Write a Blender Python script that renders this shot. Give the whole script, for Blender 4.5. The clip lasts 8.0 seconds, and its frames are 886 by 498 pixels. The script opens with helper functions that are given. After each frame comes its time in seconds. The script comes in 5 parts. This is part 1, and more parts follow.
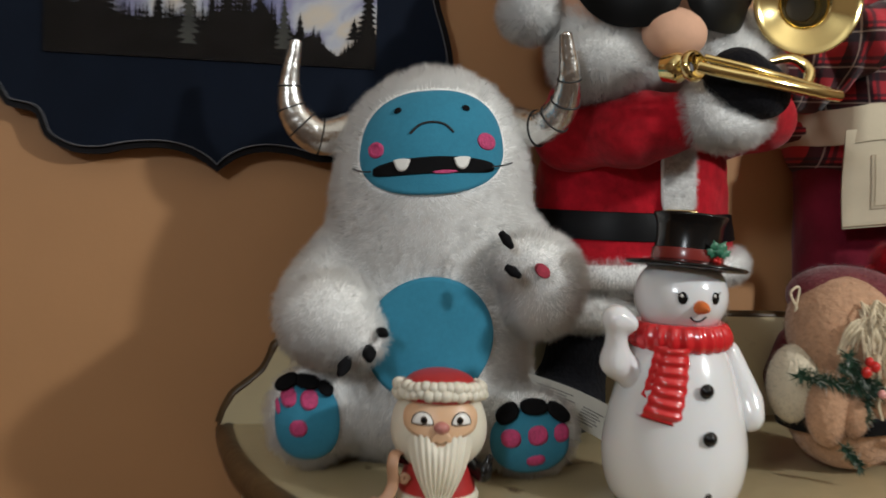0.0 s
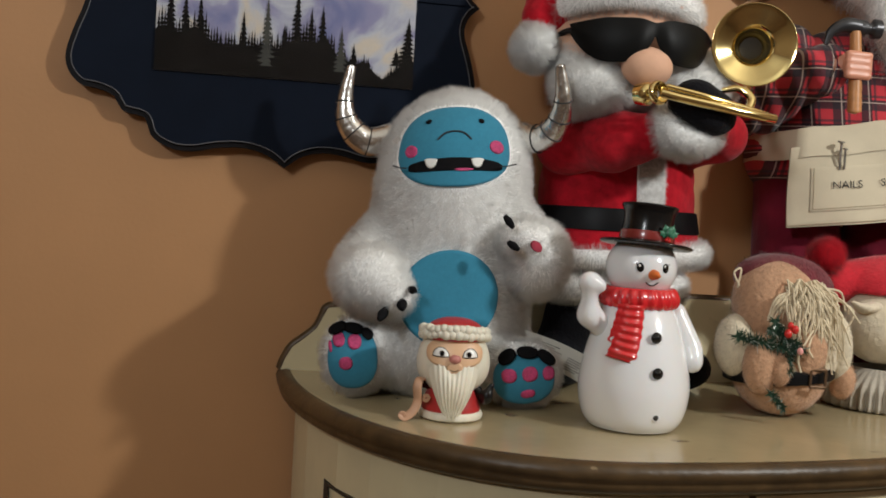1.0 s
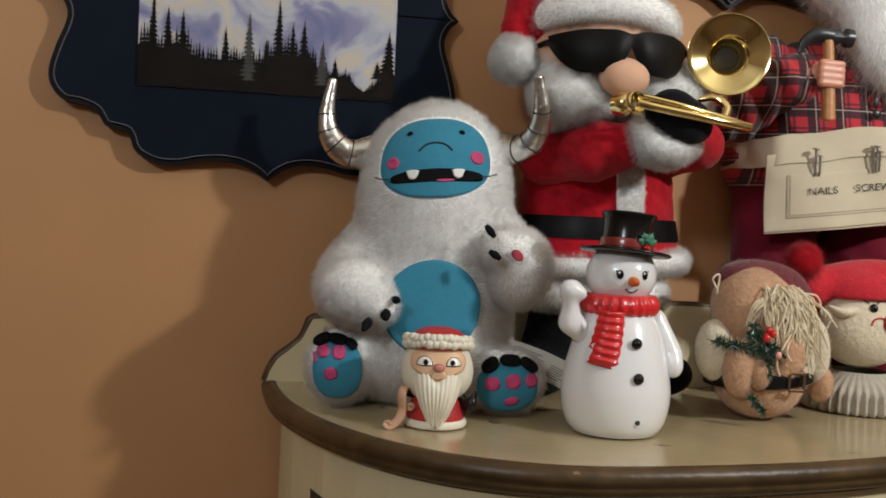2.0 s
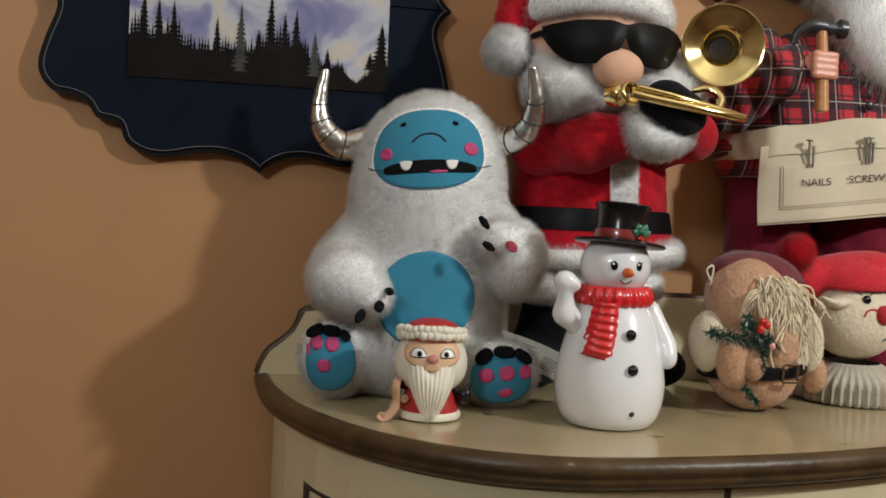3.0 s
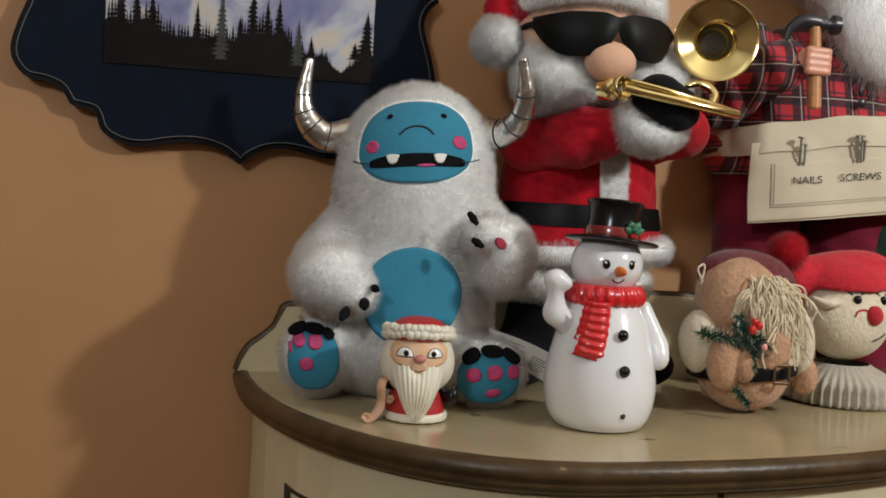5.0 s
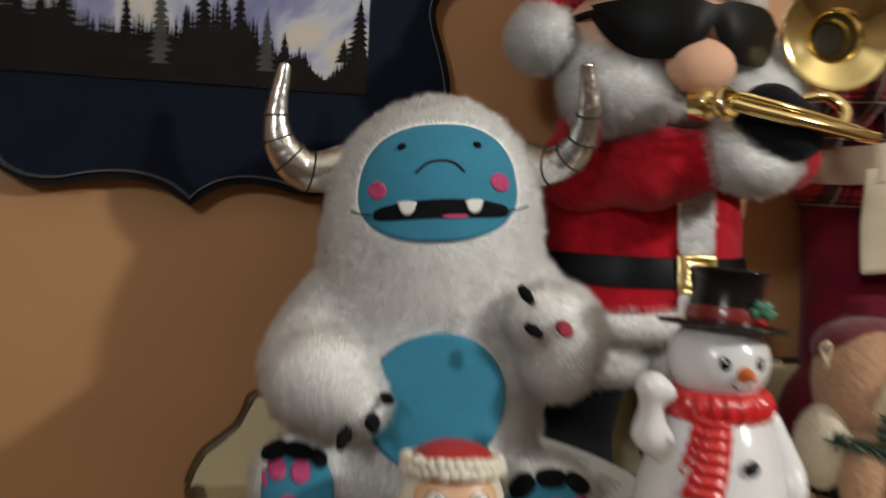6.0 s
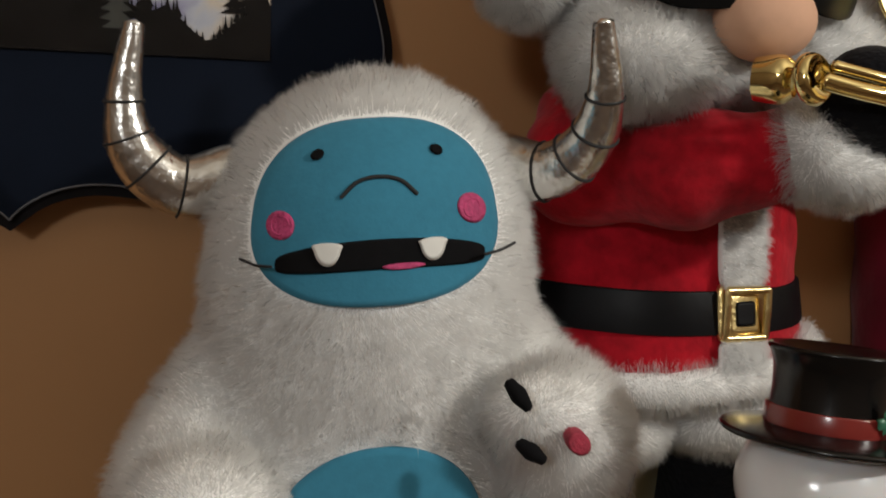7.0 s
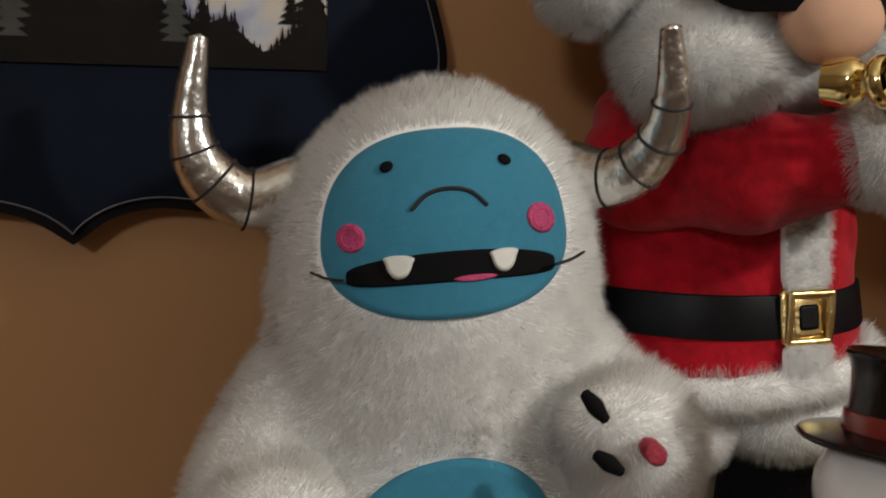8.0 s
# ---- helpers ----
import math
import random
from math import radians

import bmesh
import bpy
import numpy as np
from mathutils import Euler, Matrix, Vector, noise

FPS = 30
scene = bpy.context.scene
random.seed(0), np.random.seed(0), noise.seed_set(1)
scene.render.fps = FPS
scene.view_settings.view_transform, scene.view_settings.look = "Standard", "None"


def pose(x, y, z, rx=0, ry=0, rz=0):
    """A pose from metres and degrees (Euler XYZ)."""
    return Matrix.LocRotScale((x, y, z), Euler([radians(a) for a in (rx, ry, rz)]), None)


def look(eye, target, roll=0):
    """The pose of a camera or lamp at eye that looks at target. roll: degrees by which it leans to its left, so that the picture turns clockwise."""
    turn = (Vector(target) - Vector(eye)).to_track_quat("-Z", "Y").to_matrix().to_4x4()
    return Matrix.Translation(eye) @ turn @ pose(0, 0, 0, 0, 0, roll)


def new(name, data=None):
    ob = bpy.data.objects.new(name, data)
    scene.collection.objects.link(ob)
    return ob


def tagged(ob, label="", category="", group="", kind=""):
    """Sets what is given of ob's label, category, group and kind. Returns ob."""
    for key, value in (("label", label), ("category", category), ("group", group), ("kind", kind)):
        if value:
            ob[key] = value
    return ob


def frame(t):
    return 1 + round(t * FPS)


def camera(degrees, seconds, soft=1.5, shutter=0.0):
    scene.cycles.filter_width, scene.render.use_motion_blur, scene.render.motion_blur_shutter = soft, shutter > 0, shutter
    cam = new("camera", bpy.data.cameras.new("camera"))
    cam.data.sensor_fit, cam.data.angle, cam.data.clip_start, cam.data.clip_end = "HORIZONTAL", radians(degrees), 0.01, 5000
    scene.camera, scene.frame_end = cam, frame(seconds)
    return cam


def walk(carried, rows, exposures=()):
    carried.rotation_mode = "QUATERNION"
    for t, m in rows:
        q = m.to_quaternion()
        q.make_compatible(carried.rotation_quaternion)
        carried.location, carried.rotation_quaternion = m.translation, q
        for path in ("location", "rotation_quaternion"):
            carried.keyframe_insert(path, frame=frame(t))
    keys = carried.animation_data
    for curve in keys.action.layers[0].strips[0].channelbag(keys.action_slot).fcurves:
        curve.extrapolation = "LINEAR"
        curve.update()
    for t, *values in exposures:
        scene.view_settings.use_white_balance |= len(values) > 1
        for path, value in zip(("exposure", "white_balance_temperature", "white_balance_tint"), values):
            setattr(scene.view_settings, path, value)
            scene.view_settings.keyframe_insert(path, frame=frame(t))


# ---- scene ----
cam = camera(48.0, 8.0, soft=1.7, shutter=0.6)
PATH = [
    (0, (-0.1850, -0.9300, 1.0250), (0.2210, 1.0240, 0.8890), 1.9),
    (0.5, (-0.2037, -1.0670, 1.0120), (0.1564, 0.8974, 0.8980), 3.4),
    (1, (-0.2194, -1.1526, 0.9990), (0.1310, 0.8139, 0.9050), 3.4),
    (1.5, (-0.2178, -1.1633, 0.9940), (0.1443, 0.8006, 0.8890), 3.2),
    (2, (-0.2190, -1.1640, 0.9980), (0.1601, 0.7980, 0.9290), 2.7),
    (2.2, (-0.2190, -1.1630, 0.9980), (0.1780, 0.7960, 0.9230), 2.6),
    (3.5, (-0.2215, -1.1573, 0.9940), (0.1763, 0.8014, 0.9120), 2.7),
    (4, (-0.2206, -1.1534, 0.9960), (0.1860, 0.8033, 0.9100), 2.7),
    (5.3, (-0.2290, -1.1060, 1.0010), (0.2300, 0.8370, 0.8910), 3.3),
    (5.5, (-0.2290, -1.0500, 1.0140), (0.2430, 0.8885, 0.8670), 3.2),
    (5.7, (-0.2385, -0.9830, 1.0240), (0.2740, 0.9450, 0.8990), 2.8),
    (6, (-0.2180, -0.8405, 1.0510), (0.3120, 1.0840, 0.9280), 2.7),
    (6.2, (-0.2190, -0.7470, 1.0660), (0.4300, 1.1340, 0.8640), 2.6),
    (6.5, (-0.1710, -0.6555, 1.0685), (0.4005, 1.2465, 0.8340), 2.2),
    (6.7, (-0.1790, -0.6280, 1.0930), (0.4680, 1.2430, 0.8060), 2.4),
    (7, (-0.1527, -0.6015, 1.0960), (0.4828, 1.2756, 0.8330), 2.0),
    (7.5, (-0.1583, -0.6033, 1.1070), (0.4233, 1.2935, 0.8560), 1.5),
    (8, (-0.1723, -0.5929, 1.1020), (0.4211, 1.2971, 0.8290), 1.0),
]
walk(cam, [(t, look(eye, target, roll)) for t, eye, target, roll in PATH],
     [(0, 0.0, 5600, 7), (0.8, 0.15, 5750, 8), (5.5, 0.12, 5700, 8), (6.4, -0.08, 6000, 9), (8, -0.22, 6050, 10)])

# ---- world and light ----
world = bpy.data.worlds.new("room_air")
scene.world = world
world.use_nodes = True
world.node_tree.nodes["Background"].inputs[0].default_value = (1.0, 0.97, 0.92, 1)
world.node_tree.nodes["Background"].inputs[1].default_value = 0.02


def bulb(name, place, watts, radius, colour):
    data = bpy.data.lights.new(name, "POINT")
    data.energy, data.shadow_soft_size, data.color = watts, radius, colour
    ob = new(name, data)
    ob.location = place
    return ob


# the room's lamps: a fixture over the camera's right, a weaker one over its left
bulb("lamp_main", (1.02, -1.24, 1.64), 52, 0.045, (1.0, 0.92, 0.79))
bulb("lamp_second", (-1.10, -1.85, 1.72), 33, 0.12, (1.0, 0.96, 0.88))


# ---- materials ----
def material(name, colour, rough=0.6, metal=0.0, grain=0.0, scale=60.0, bump=0.0, bump_scale=200.0, spots=None, sheen=0.0, coat=0.0, sub=0.0, spec=0.5):
    """A Principled material: colour varied at two scales by noise, with fine relief."""
    m = bpy.data.materials.new(name)
    m.use_nodes = True
    nt = m.node_tree
    b = nt.nodes["Principled BSDF"]
    b.inputs["Roughness"].default_value, b.inputs["Metallic"].default_value = rough, metal
    b.inputs["Base Color"].default_value = (*colour, 1)
    b.inputs["Specular IOR Level"].default_value = spec
    if sheen:
        b.inputs["Sheen Weight"].default_value = sheen
        b.inputs["Sheen Roughness"].default_value = 0.5
    if coat:
        b.inputs["Coat Weight"].default_value = coat
        b.inputs["Coat Roughness"].default_value = 0.12
    if sub:
        b.inputs["Subsurface Weight"].default_value = sub
        b.inputs["Subsurface Radius"].default_value = (0.006, 0.004, 0.003)
        b.inputs["Subsurface Scale"].default_value = 1.0
    tc = nt.nodes.new("ShaderNodeTexCoord")
    if grain:
        fine, broad = nt.nodes.new("ShaderNodeTexNoise"), nt.nodes.new("ShaderNodeTexNoise")
        fine.inputs["Scale"].default_value, broad.inputs["Scale"].default_value = scale, scale / 9
        fine.inputs["Detail"].default_value = 5
        add = nt.nodes.new("ShaderNodeMath")
        add.operation = "ADD"
        ramp = nt.nodes.new("ShaderNodeMapRange")
        ramp.inputs["From Min"].default_value, ramp.inputs["From Max"].default_value = 0.7, 1.3
        ramp.inputs["To Min"].default_value, ramp.inputs["To Max"].default_value = 1 - grain, 1 + grain
        mul = nt.nodes.new("ShaderNodeVectorMath")
        mul.operation = "SCALE"
        mul.inputs[0].default_value = colour
        for n in (fine, broad):
            nt.links.new(tc.outputs["Object"], n.inputs["Vector"])
        nt.links.new(fine.outputs[0], add.inputs[0])
        nt.links.new(broad.outputs[0], add.inputs[1])
        nt.links.new(add.outputs[0], ramp.inputs["Value"])
        nt.links.new(ramp.outputs[0], mul.inputs["Scale"])
        out = mul.outputs[0]
        if spots:
            # worn or stained patches in a second colour: (colour, scale, threshold)
            sn = nt.nodes.new("ShaderNodeTexNoise")
            sn.inputs["Scale"].default_value, sn.inputs["Detail"].default_value = spots[1], 6
            st = nt.nodes.new("ShaderNodeMapRange")
            st.inputs["From Min"].default_value, st.inputs["From Max"].default_value = spots[2], spots[2] + 0.06
            mix = nt.nodes.new("ShaderNodeMix")
            mix.data_type = "RGBA"
            mix.inputs["B"].default_value = (*spots[0], 1)
            nt.links.new(tc.outputs["Object"], sn.inputs["Vector"])
            nt.links.new(sn.outputs[0], st.inputs["Value"])
            nt.links.new(st.outputs[0], mix.inputs["Factor"])
            nt.links.new(out, mix.inputs["A"])
            out = mix.outputs["Result"]
        nt.links.new(out, b.inputs["Base Color"])
    if bump:
        bn, bm_ = nt.nodes.new("ShaderNodeTexNoise"), nt.nodes.new("ShaderNodeBump")
        bn.inputs["Scale"].default_value, bn.inputs["Detail"].default_value = bump_scale, 4
        bm_.inputs["Strength"].default_value, bm_.inputs["Distance"].default_value = bump, 0.002
        nt.links.new(tc.outputs["Object"], bn.inputs["Vector"])
        nt.links.new(bn.outputs[0], bm_.inputs["Height"])
        nt.links.new(bm_.outputs[0], b.inputs["Normal"])
    return m


def pile(name, colour):
    """Plush strands: thin and pale, so that light passes through and between them."""
    m = material(name, colour, 0.9, sheen=0.25, spec=0.1)
    nt = m.node_tree
    thru, mix = nt.nodes.new("ShaderNodeBsdfTranslucent"), nt.nodes.new("ShaderNodeMixShader")
    clear, thin = nt.nodes.new("ShaderNodeBsdfTransparent"), nt.nodes.new("ShaderNodeMixShader")
    thru.inputs[0].default_value = (*colour, 1)
    mix.inputs[0].default_value, thin.inputs[0].default_value = 0.48, 0.48
    nt.links.new(nt.nodes["Principled BSDF"].outputs[0], mix.inputs[1])
    nt.links.new(thru.outputs[0], mix.inputs[2])
    nt.links.new(mix.outputs[0], thin.inputs[1])
    nt.links.new(clear.outputs[0], thin.inputs[2])
    nt.links.new(thin.outputs[0], nt.nodes["Material Output"].inputs[0])
    return m


WALL = material("tan_wall_paint", (0.43, 0.225, 0.093), 0.62, grain=0.05, scale=9, bump=0.08, bump_scale=180)
CEIL = material("ceiling_paint", (0.7, 0.66, 0.58), 0.8, grain=0.04, scale=6)
# the far room's dimness is put into this colour, so the picture glass reflects little
ROOM = material("dimmed_far_wall", (0.22, 0.16, 0.11), 0.75, grain=0.05, scale=5)
FLOOR = material("floor_wood", (0.09, 0.055, 0.035), 0.45, grain=0.25, scale=14)
CREAM = material("cream_furniture_paint", (0.64, 0.56, 0.35), 0.38, grain=0.07, scale=22, bump=0.12, bump_scale=90, spots=((0.30, 0.23, 0.13), 17, 0.69))
TOP = material("cream_table_top", (0.43, 0.35, 0.200), 0.20, grain=0.09, scale=16, bump=0.1, bump_scale=70, spots=((0.16, 0.11, 0.06), 26, 0.665), coat=0.25)
BROWN = material("brown_rim_glaze", (0.078, 0.047, 0.019), 0.40, grain=0.45, scale=42, bump=0.3, bump_scale=120, spots=((0.30, 0.22, 0.12), 55, 0.70), spec=0.35)
# near-black that stands for the shade inside recesses and holes
DARK = material("recess_shade", (0.03, 0.025, 0.018), 0.6)
NAVY = material("navy_board_paint", (0.0050, 0.0080, 0.0165), 0.6, grain=0.15, scale=30, bump=0.06, bump_scale=160, spec=0.07)
EDGE = material("black_board_edge", (0.006, 0.005, 0.006), 0.5, grain=0.2, scale=60, spec=0.12)
SILVERLINE = material("grey_bead_line", (0.10, 0.10, 0.11), 0.5)
FUR = pile("white_plush_pile", (0.96, 0.955, 0.94))
FURBASE = material("white_plush_backing", (0.94, 0.935, 0.92), 0.95, grain=0.02, scale=160, bump=0.15, bump_scale=420, sheen=0.2, spec=0.1)
FELT = material("blue_felt", (0.050, 0.225, 0.345), 0.92, grain=0.08, scale=260, bump=0.10, bump_scale=600, sheen=0.1, spec=0.2)
BLACKFELT = material("black_felt", (0.005, 0.005, 0.006), 0.9, grain=0.2, scale=300, spec=0.15)
PINK = material("pink_embroidery", (0.52, 0.055, 0.18), 0.7, grain=0.3, scale=420, bump=0.5, bump_scale=700)
PADRED = material("dark_red_embroidery", (0.36, 0.03, 0.06), 0.75, grain=0.3, scale=420, bump=0.4, bump_scale=700)
TOOTH = material("white_felt", (0.78, 0.78, 0.74), 0.8, grain=0.04, scale=200)
FOIL = material("silver_foil_cloth", (0.72, 0.71, 0.68), 0.27, metal=1.0, grain=0.08, scale=60, bump=0.8, bump_scale=95)
THREAD = material("black_thread", (0.012, 0.012, 0.013), 0.7)
TAG = material("satin_care_tag", (0.72, 0.70, 0.63), 0.5, grain=0.04, scale=80, bump=0.2, bump_scale=60)
INK = material("grey_ink", (0.18, 0.17, 0.15), 0.8)
PLASTIC = material("glossy_white_plastic", (0.80, 0.80, 0.81), 0.2, grain=0.015, scale=12, coat=0.5, sub=0.15, bump=0.04, bump_scale=30)
REDGLOSS = material("glossy_red_paint", (0.62, 0.018, 0.022), 0.22, grain=0.08, scale=40, coat=0.5)
BLACKGLOSS = material("glossy_black_paint", (0.006, 0.0055, 0.0055), 0.22, grain=0.2, scale=40, coat=0.08, spec=0.35)
BANDRED = material("dark_red_band_paint", (0.20, 0.022, 0.018), 0.25, grain=0.15, scale=50, coat=0.4)
ORANGE = material("orange_paint", (0.70, 0.17, 0.03), 0.4, grain=0.1, scale=120)
LEAF = material("green_leaf_paint", (0.045, 0.17, 0.095), 0.35, grain=0.2, scale=120)
EYEWHITE = material("white_eye_paint", (0.82, 0.80, 0.76), 0.3)
VINYLWHITE = material("matt_cream_vinyl", (0.78, 0.73, 0.60), 0.42, grain=0.05, scale=60, bump=0.1, bump_scale=120, sub=0.1)
VINYLSKIN = material("peach_vinyl", (0.75, 0.47, 0.28), 0.36, grain=0.06, scale=50, sub=0.15)
VINYLRED = material("matt_red_vinyl", (0.42, 0.025, 0.025), 0.4, grain=0.1, scale=60)
VINYLROSE = material("rose_vinyl", (0.50, 0.20, 0.17), 0.4)
PAPERVINYL = material("tan_scroll_vinyl", (0.47, 0.27, 0.16), 0.5, grain=0.12, scale=80)
REDVELVET = material("red_velour", (0.37, 0.005, 0.014), 0.9, grain=0.34, scale=130, bump=0.25, bump_scale=300, sheen=0.12, spec=0.15)
DARKVELVET = material("dark_red_velvet", (0.145, 0.008, 0.022), 0.9, grain=0.35, scale=30, bump=0.5, bump_scale=90, sheen=0.15, spec=0.15)
SATIN = material("black_satin_ribbon", (0.005, 0.005, 0.006), 0.45, grain=0.2, scale=70, bump=0.2, bump_scale=50, spec=0.15)
BLACKPLUSH = material("black_plush", (0.006, 0.006, 0.008), 0.95, sheen=0.06, grain=0.2, scale=200, bump=0.8, bump_scale=260, spec=0.1)
LENS = material("black_lens_plastic", (0.0035, 0.0035, 0.0035), 0.48, spec=0.14)
SKINCLOTH = material("peach_cloth", (0.66, 0.40, 0.27), 0.8, grain=0.05, scale=120, bump=0.05, bump_scale=400, spec=0.2)
GOLD = material("gold_plated_plastic", (0.84, 0.68, 0.30), 0.11, metal=1.0, grain=0.05, scale=60)
GOLDFOIL = material("gold_foil", (0.84, 0.66, 0.30), 0.28, metal=1.0, bump=0.5, bump_scale=110)
APRON = material("unbleached_cotton", (0.58, 0.51, 0.37), 0.85, grain=0.06, scale=45, bump=0.10, bump_scale=500)
STITCH = material("beige_stitching", (0.36, 0.30, 0.20), 0.85)
RESIN = material("painted_resin_hand", (0.60, 0.27, 0.17), 0.4, grain=0.08, scale=90)
HANDLE = material("varnished_hammer_handle", (0.50, 0.23, 0.08), 0.4, grain=0.2, scale=120)
IRON = material("dark_iron_paint", (0.045, 0.045, 0.048), 0.33, metal=0.6, grain=0.3, scale=80)
STEEL = material("steel_nail", (0.42, 0.41, 0.39), 0.33, metal=1.0)
TANPILE, CREAMPILE = pile("tan_fleece_pile", (0.60, 0.37, 0.22)), pile("cream_fleece_pile", (0.80, 0.72, 0.55))
REDPILE, MAROONPILE = pile("red_fleece_pile", (0.62, 0.015, 0.03)), pile("maroon_fleece_pile", (0.20, 0.02, 0.03))
TANFLEECE = material("tan_fleece", (0.50, 0.30, 0.18), 0.95, grain=0.16, scale=170, bump=1.0, bump_scale=230, sheen=0.25, spec=0.1)
CREAMFLEECE = material("cream_fleece", (0.68, 0.60, 0.45), 0.9, grain=0.08, scale=170, bump=0.8, bump_scale=230, sheen=0.2, spec=0.1)
MAROON = material("maroon_fleece", (0.13, 0.014, 0.022), 0.9, grain=0.3, scale=120, bump=0.6, bump_scale=300, sheen=0.2)
YARN = material("cream_yarn", (0.70, 0.60, 0.42), 0.85, grain=0.12, scale=200)
PINE = material("dark_pine_garland", (0.018, 0.055, 0.028), 0.6, grain=0.4, scale=300)
TINSEL = material("pale_tinsel", (0.45, 0.48, 0.44), 0.3, metal=0.6)
BERRY = material("red_berry", (0.55, 0.02, 0.015), 0.3)
PINKBEAD = material("pink_bead", (0.75, 0.35, 0.32), 0.3)
COPPER = material("dull_bronze", (0.16, 0.10, 0.06), 0.4, metal=0.8)
REDKNIT = material("bright_red_fleece", (0.50, 0.010, 0.022), 0.9, grain=0.2, scale=110, bump=0.6, bump_scale=350, sheen=0.2)
GREYPLEAT = material("grey_pleated_cloth", (0.42, 0.38, 0.31), 0.9, grain=0.12, scale=90, bump=0.5, bump_scale=400)
GREENVELVET = material("dark_green_velvet", (0.006, 0.035, 0.016), 0.9, grain=0.4, scale=60, sheen=0.15)
TREE = material("print_dark_trees", (0.008, 0.007, 0.0065), 0.8, grain=0.5, scale=90, spec=0.1)
TREEGREY = material("print_grey_green_trees", (0.035, 0.035, 0.028), 0.7, grain=0.4, scale=90)


def watercolour():
    """A print of violet, blue and cream washes."""
    m = material("print_watercolour_sky", (0.4, 0.4, 0.5), 0.55)
    nt = m.node_tree
    tc, n = nt.nodes.new("ShaderNodeTexCoord"), nt.nodes.new("ShaderNodeTexNoise")
    n.inputs["Scale"].default_value, n.inputs["Detail"].default_value, n.inputs["Distortion"].default_value = 14, 6, 1.2
    r = nt.nodes.new("ShaderNodeValToRGB")
    e = r.color_ramp.elements
    e[0].position, e[0].color = 0.30, (0.16, 0.17, 0.33, 1)
    e[1].position, e[1].color = 0.72, (0.50, 0.52, 0.56, 1)
    for p, c in ((0.42, (0.27, 0.26, 0.40, 1)), (0.50, (0.46, 0.47, 0.52, 1)), (0.60, (0.58, 0.50, 0.40, 1))):
        k = e.new(p)
        k.color = c
    nt.links.new(tc.outputs["Object"], n.inputs["Vector"])
    nt.links.new(n.outputs[0], r.inputs[0])
    nt.links.new(r.outputs[0], nt.nodes["Principled BSDF"].inputs["Base Color"])
    return m


def plaid():
    """Red woven check: broad dark bars and thin pale lines, both ways."""
    m = material("red_plaid_flannel", (0.4, 0.02, 0.03), 0.88, bump=0.3, bump_scale=600, sheen=0.2)
    nt = m.node_tree
    tc, sep = nt.nodes.new("ShaderNodeTexCoord"), nt.nodes.new("ShaderNodeSeparateXYZ")
    nt.links.new(tc.outputs["Object"], sep.inputs[0])

    def math_node(kind, a, b):
        n = nt.nodes.new("ShaderNodeMath")
        n.operation = kind
        for i, v in enumerate((a, b)):
            if isinstance(v, float):
                n.inputs[i].default_value = v
            else:
                nt.links.new(v, n.inputs[i])
        return n.outputs[0]

    def band(axis, period, start, width):
        f = math_node("FRACT", math_node("MULTIPLY", math_node("ADD", sep.outputs[axis], 5.0 + start), 1 / period), 0.0)
        return math_node("LESS_THAN", f, width)

    colour = None
    base = (0.46, 0.022, 0.034, 1)
    for start, width, c, w in ((0.0, 0.42, (0.012, 0.008, 0.014, 1), 0.88), (0.015, 0.10, (0.012, 0.012, 0.02, 1), 0.7), (0.0215, 0.045, (0.62, 0.50, 0.42, 1), 0.55)):
        for axis in (0, 2):
            mix = nt.nodes.new("ShaderNodeMix")
            mix.data_type = "RGBA"
            nt.links.new(math_node("MULTIPLY", band(axis, 0.030, start + 0.004 * axis, width), w), mix.inputs["Factor"])
            if colour is None:
                mix.inputs["A"].default_value = base
            else:
                nt.links.new(colour, mix.inputs["A"])
            mix.inputs["B"].default_value = c
            colour = mix.outputs["Result"]
    nt.links.new(colour, nt.nodes["Principled BSDF"].inputs["Base Color"])
    return m


def clear_glass():
    m = bpy.data.materials.new("picture_glass")
    m.use_nodes = True
    nt = m.node_tree
    nt.nodes.remove(nt.nodes["Principled BSDF"])
    clear, gloss, mix, fr = (nt.nodes.new("ShaderNode" + k) for k in ("BsdfTransparent", "BsdfGlossy", "MixShader", "Fresnel"))
    gloss.inputs["Roughness"].default_value = 0.03
    fr.inputs["IOR"].default_value = 1.22
    nt.links.new(fr.outputs[0], mix.inputs[0])
    nt.links.new(clear.outputs[0], mix.inputs[1])
    nt.links.new(gloss.outputs[0], mix.inputs[2])
    nt.links.new(mix.outputs[0], nt.nodes["Material Output"].inputs[0])
    return m


SKY, PLAID, GLASS = watercolour(), plaid(), clear_glass()


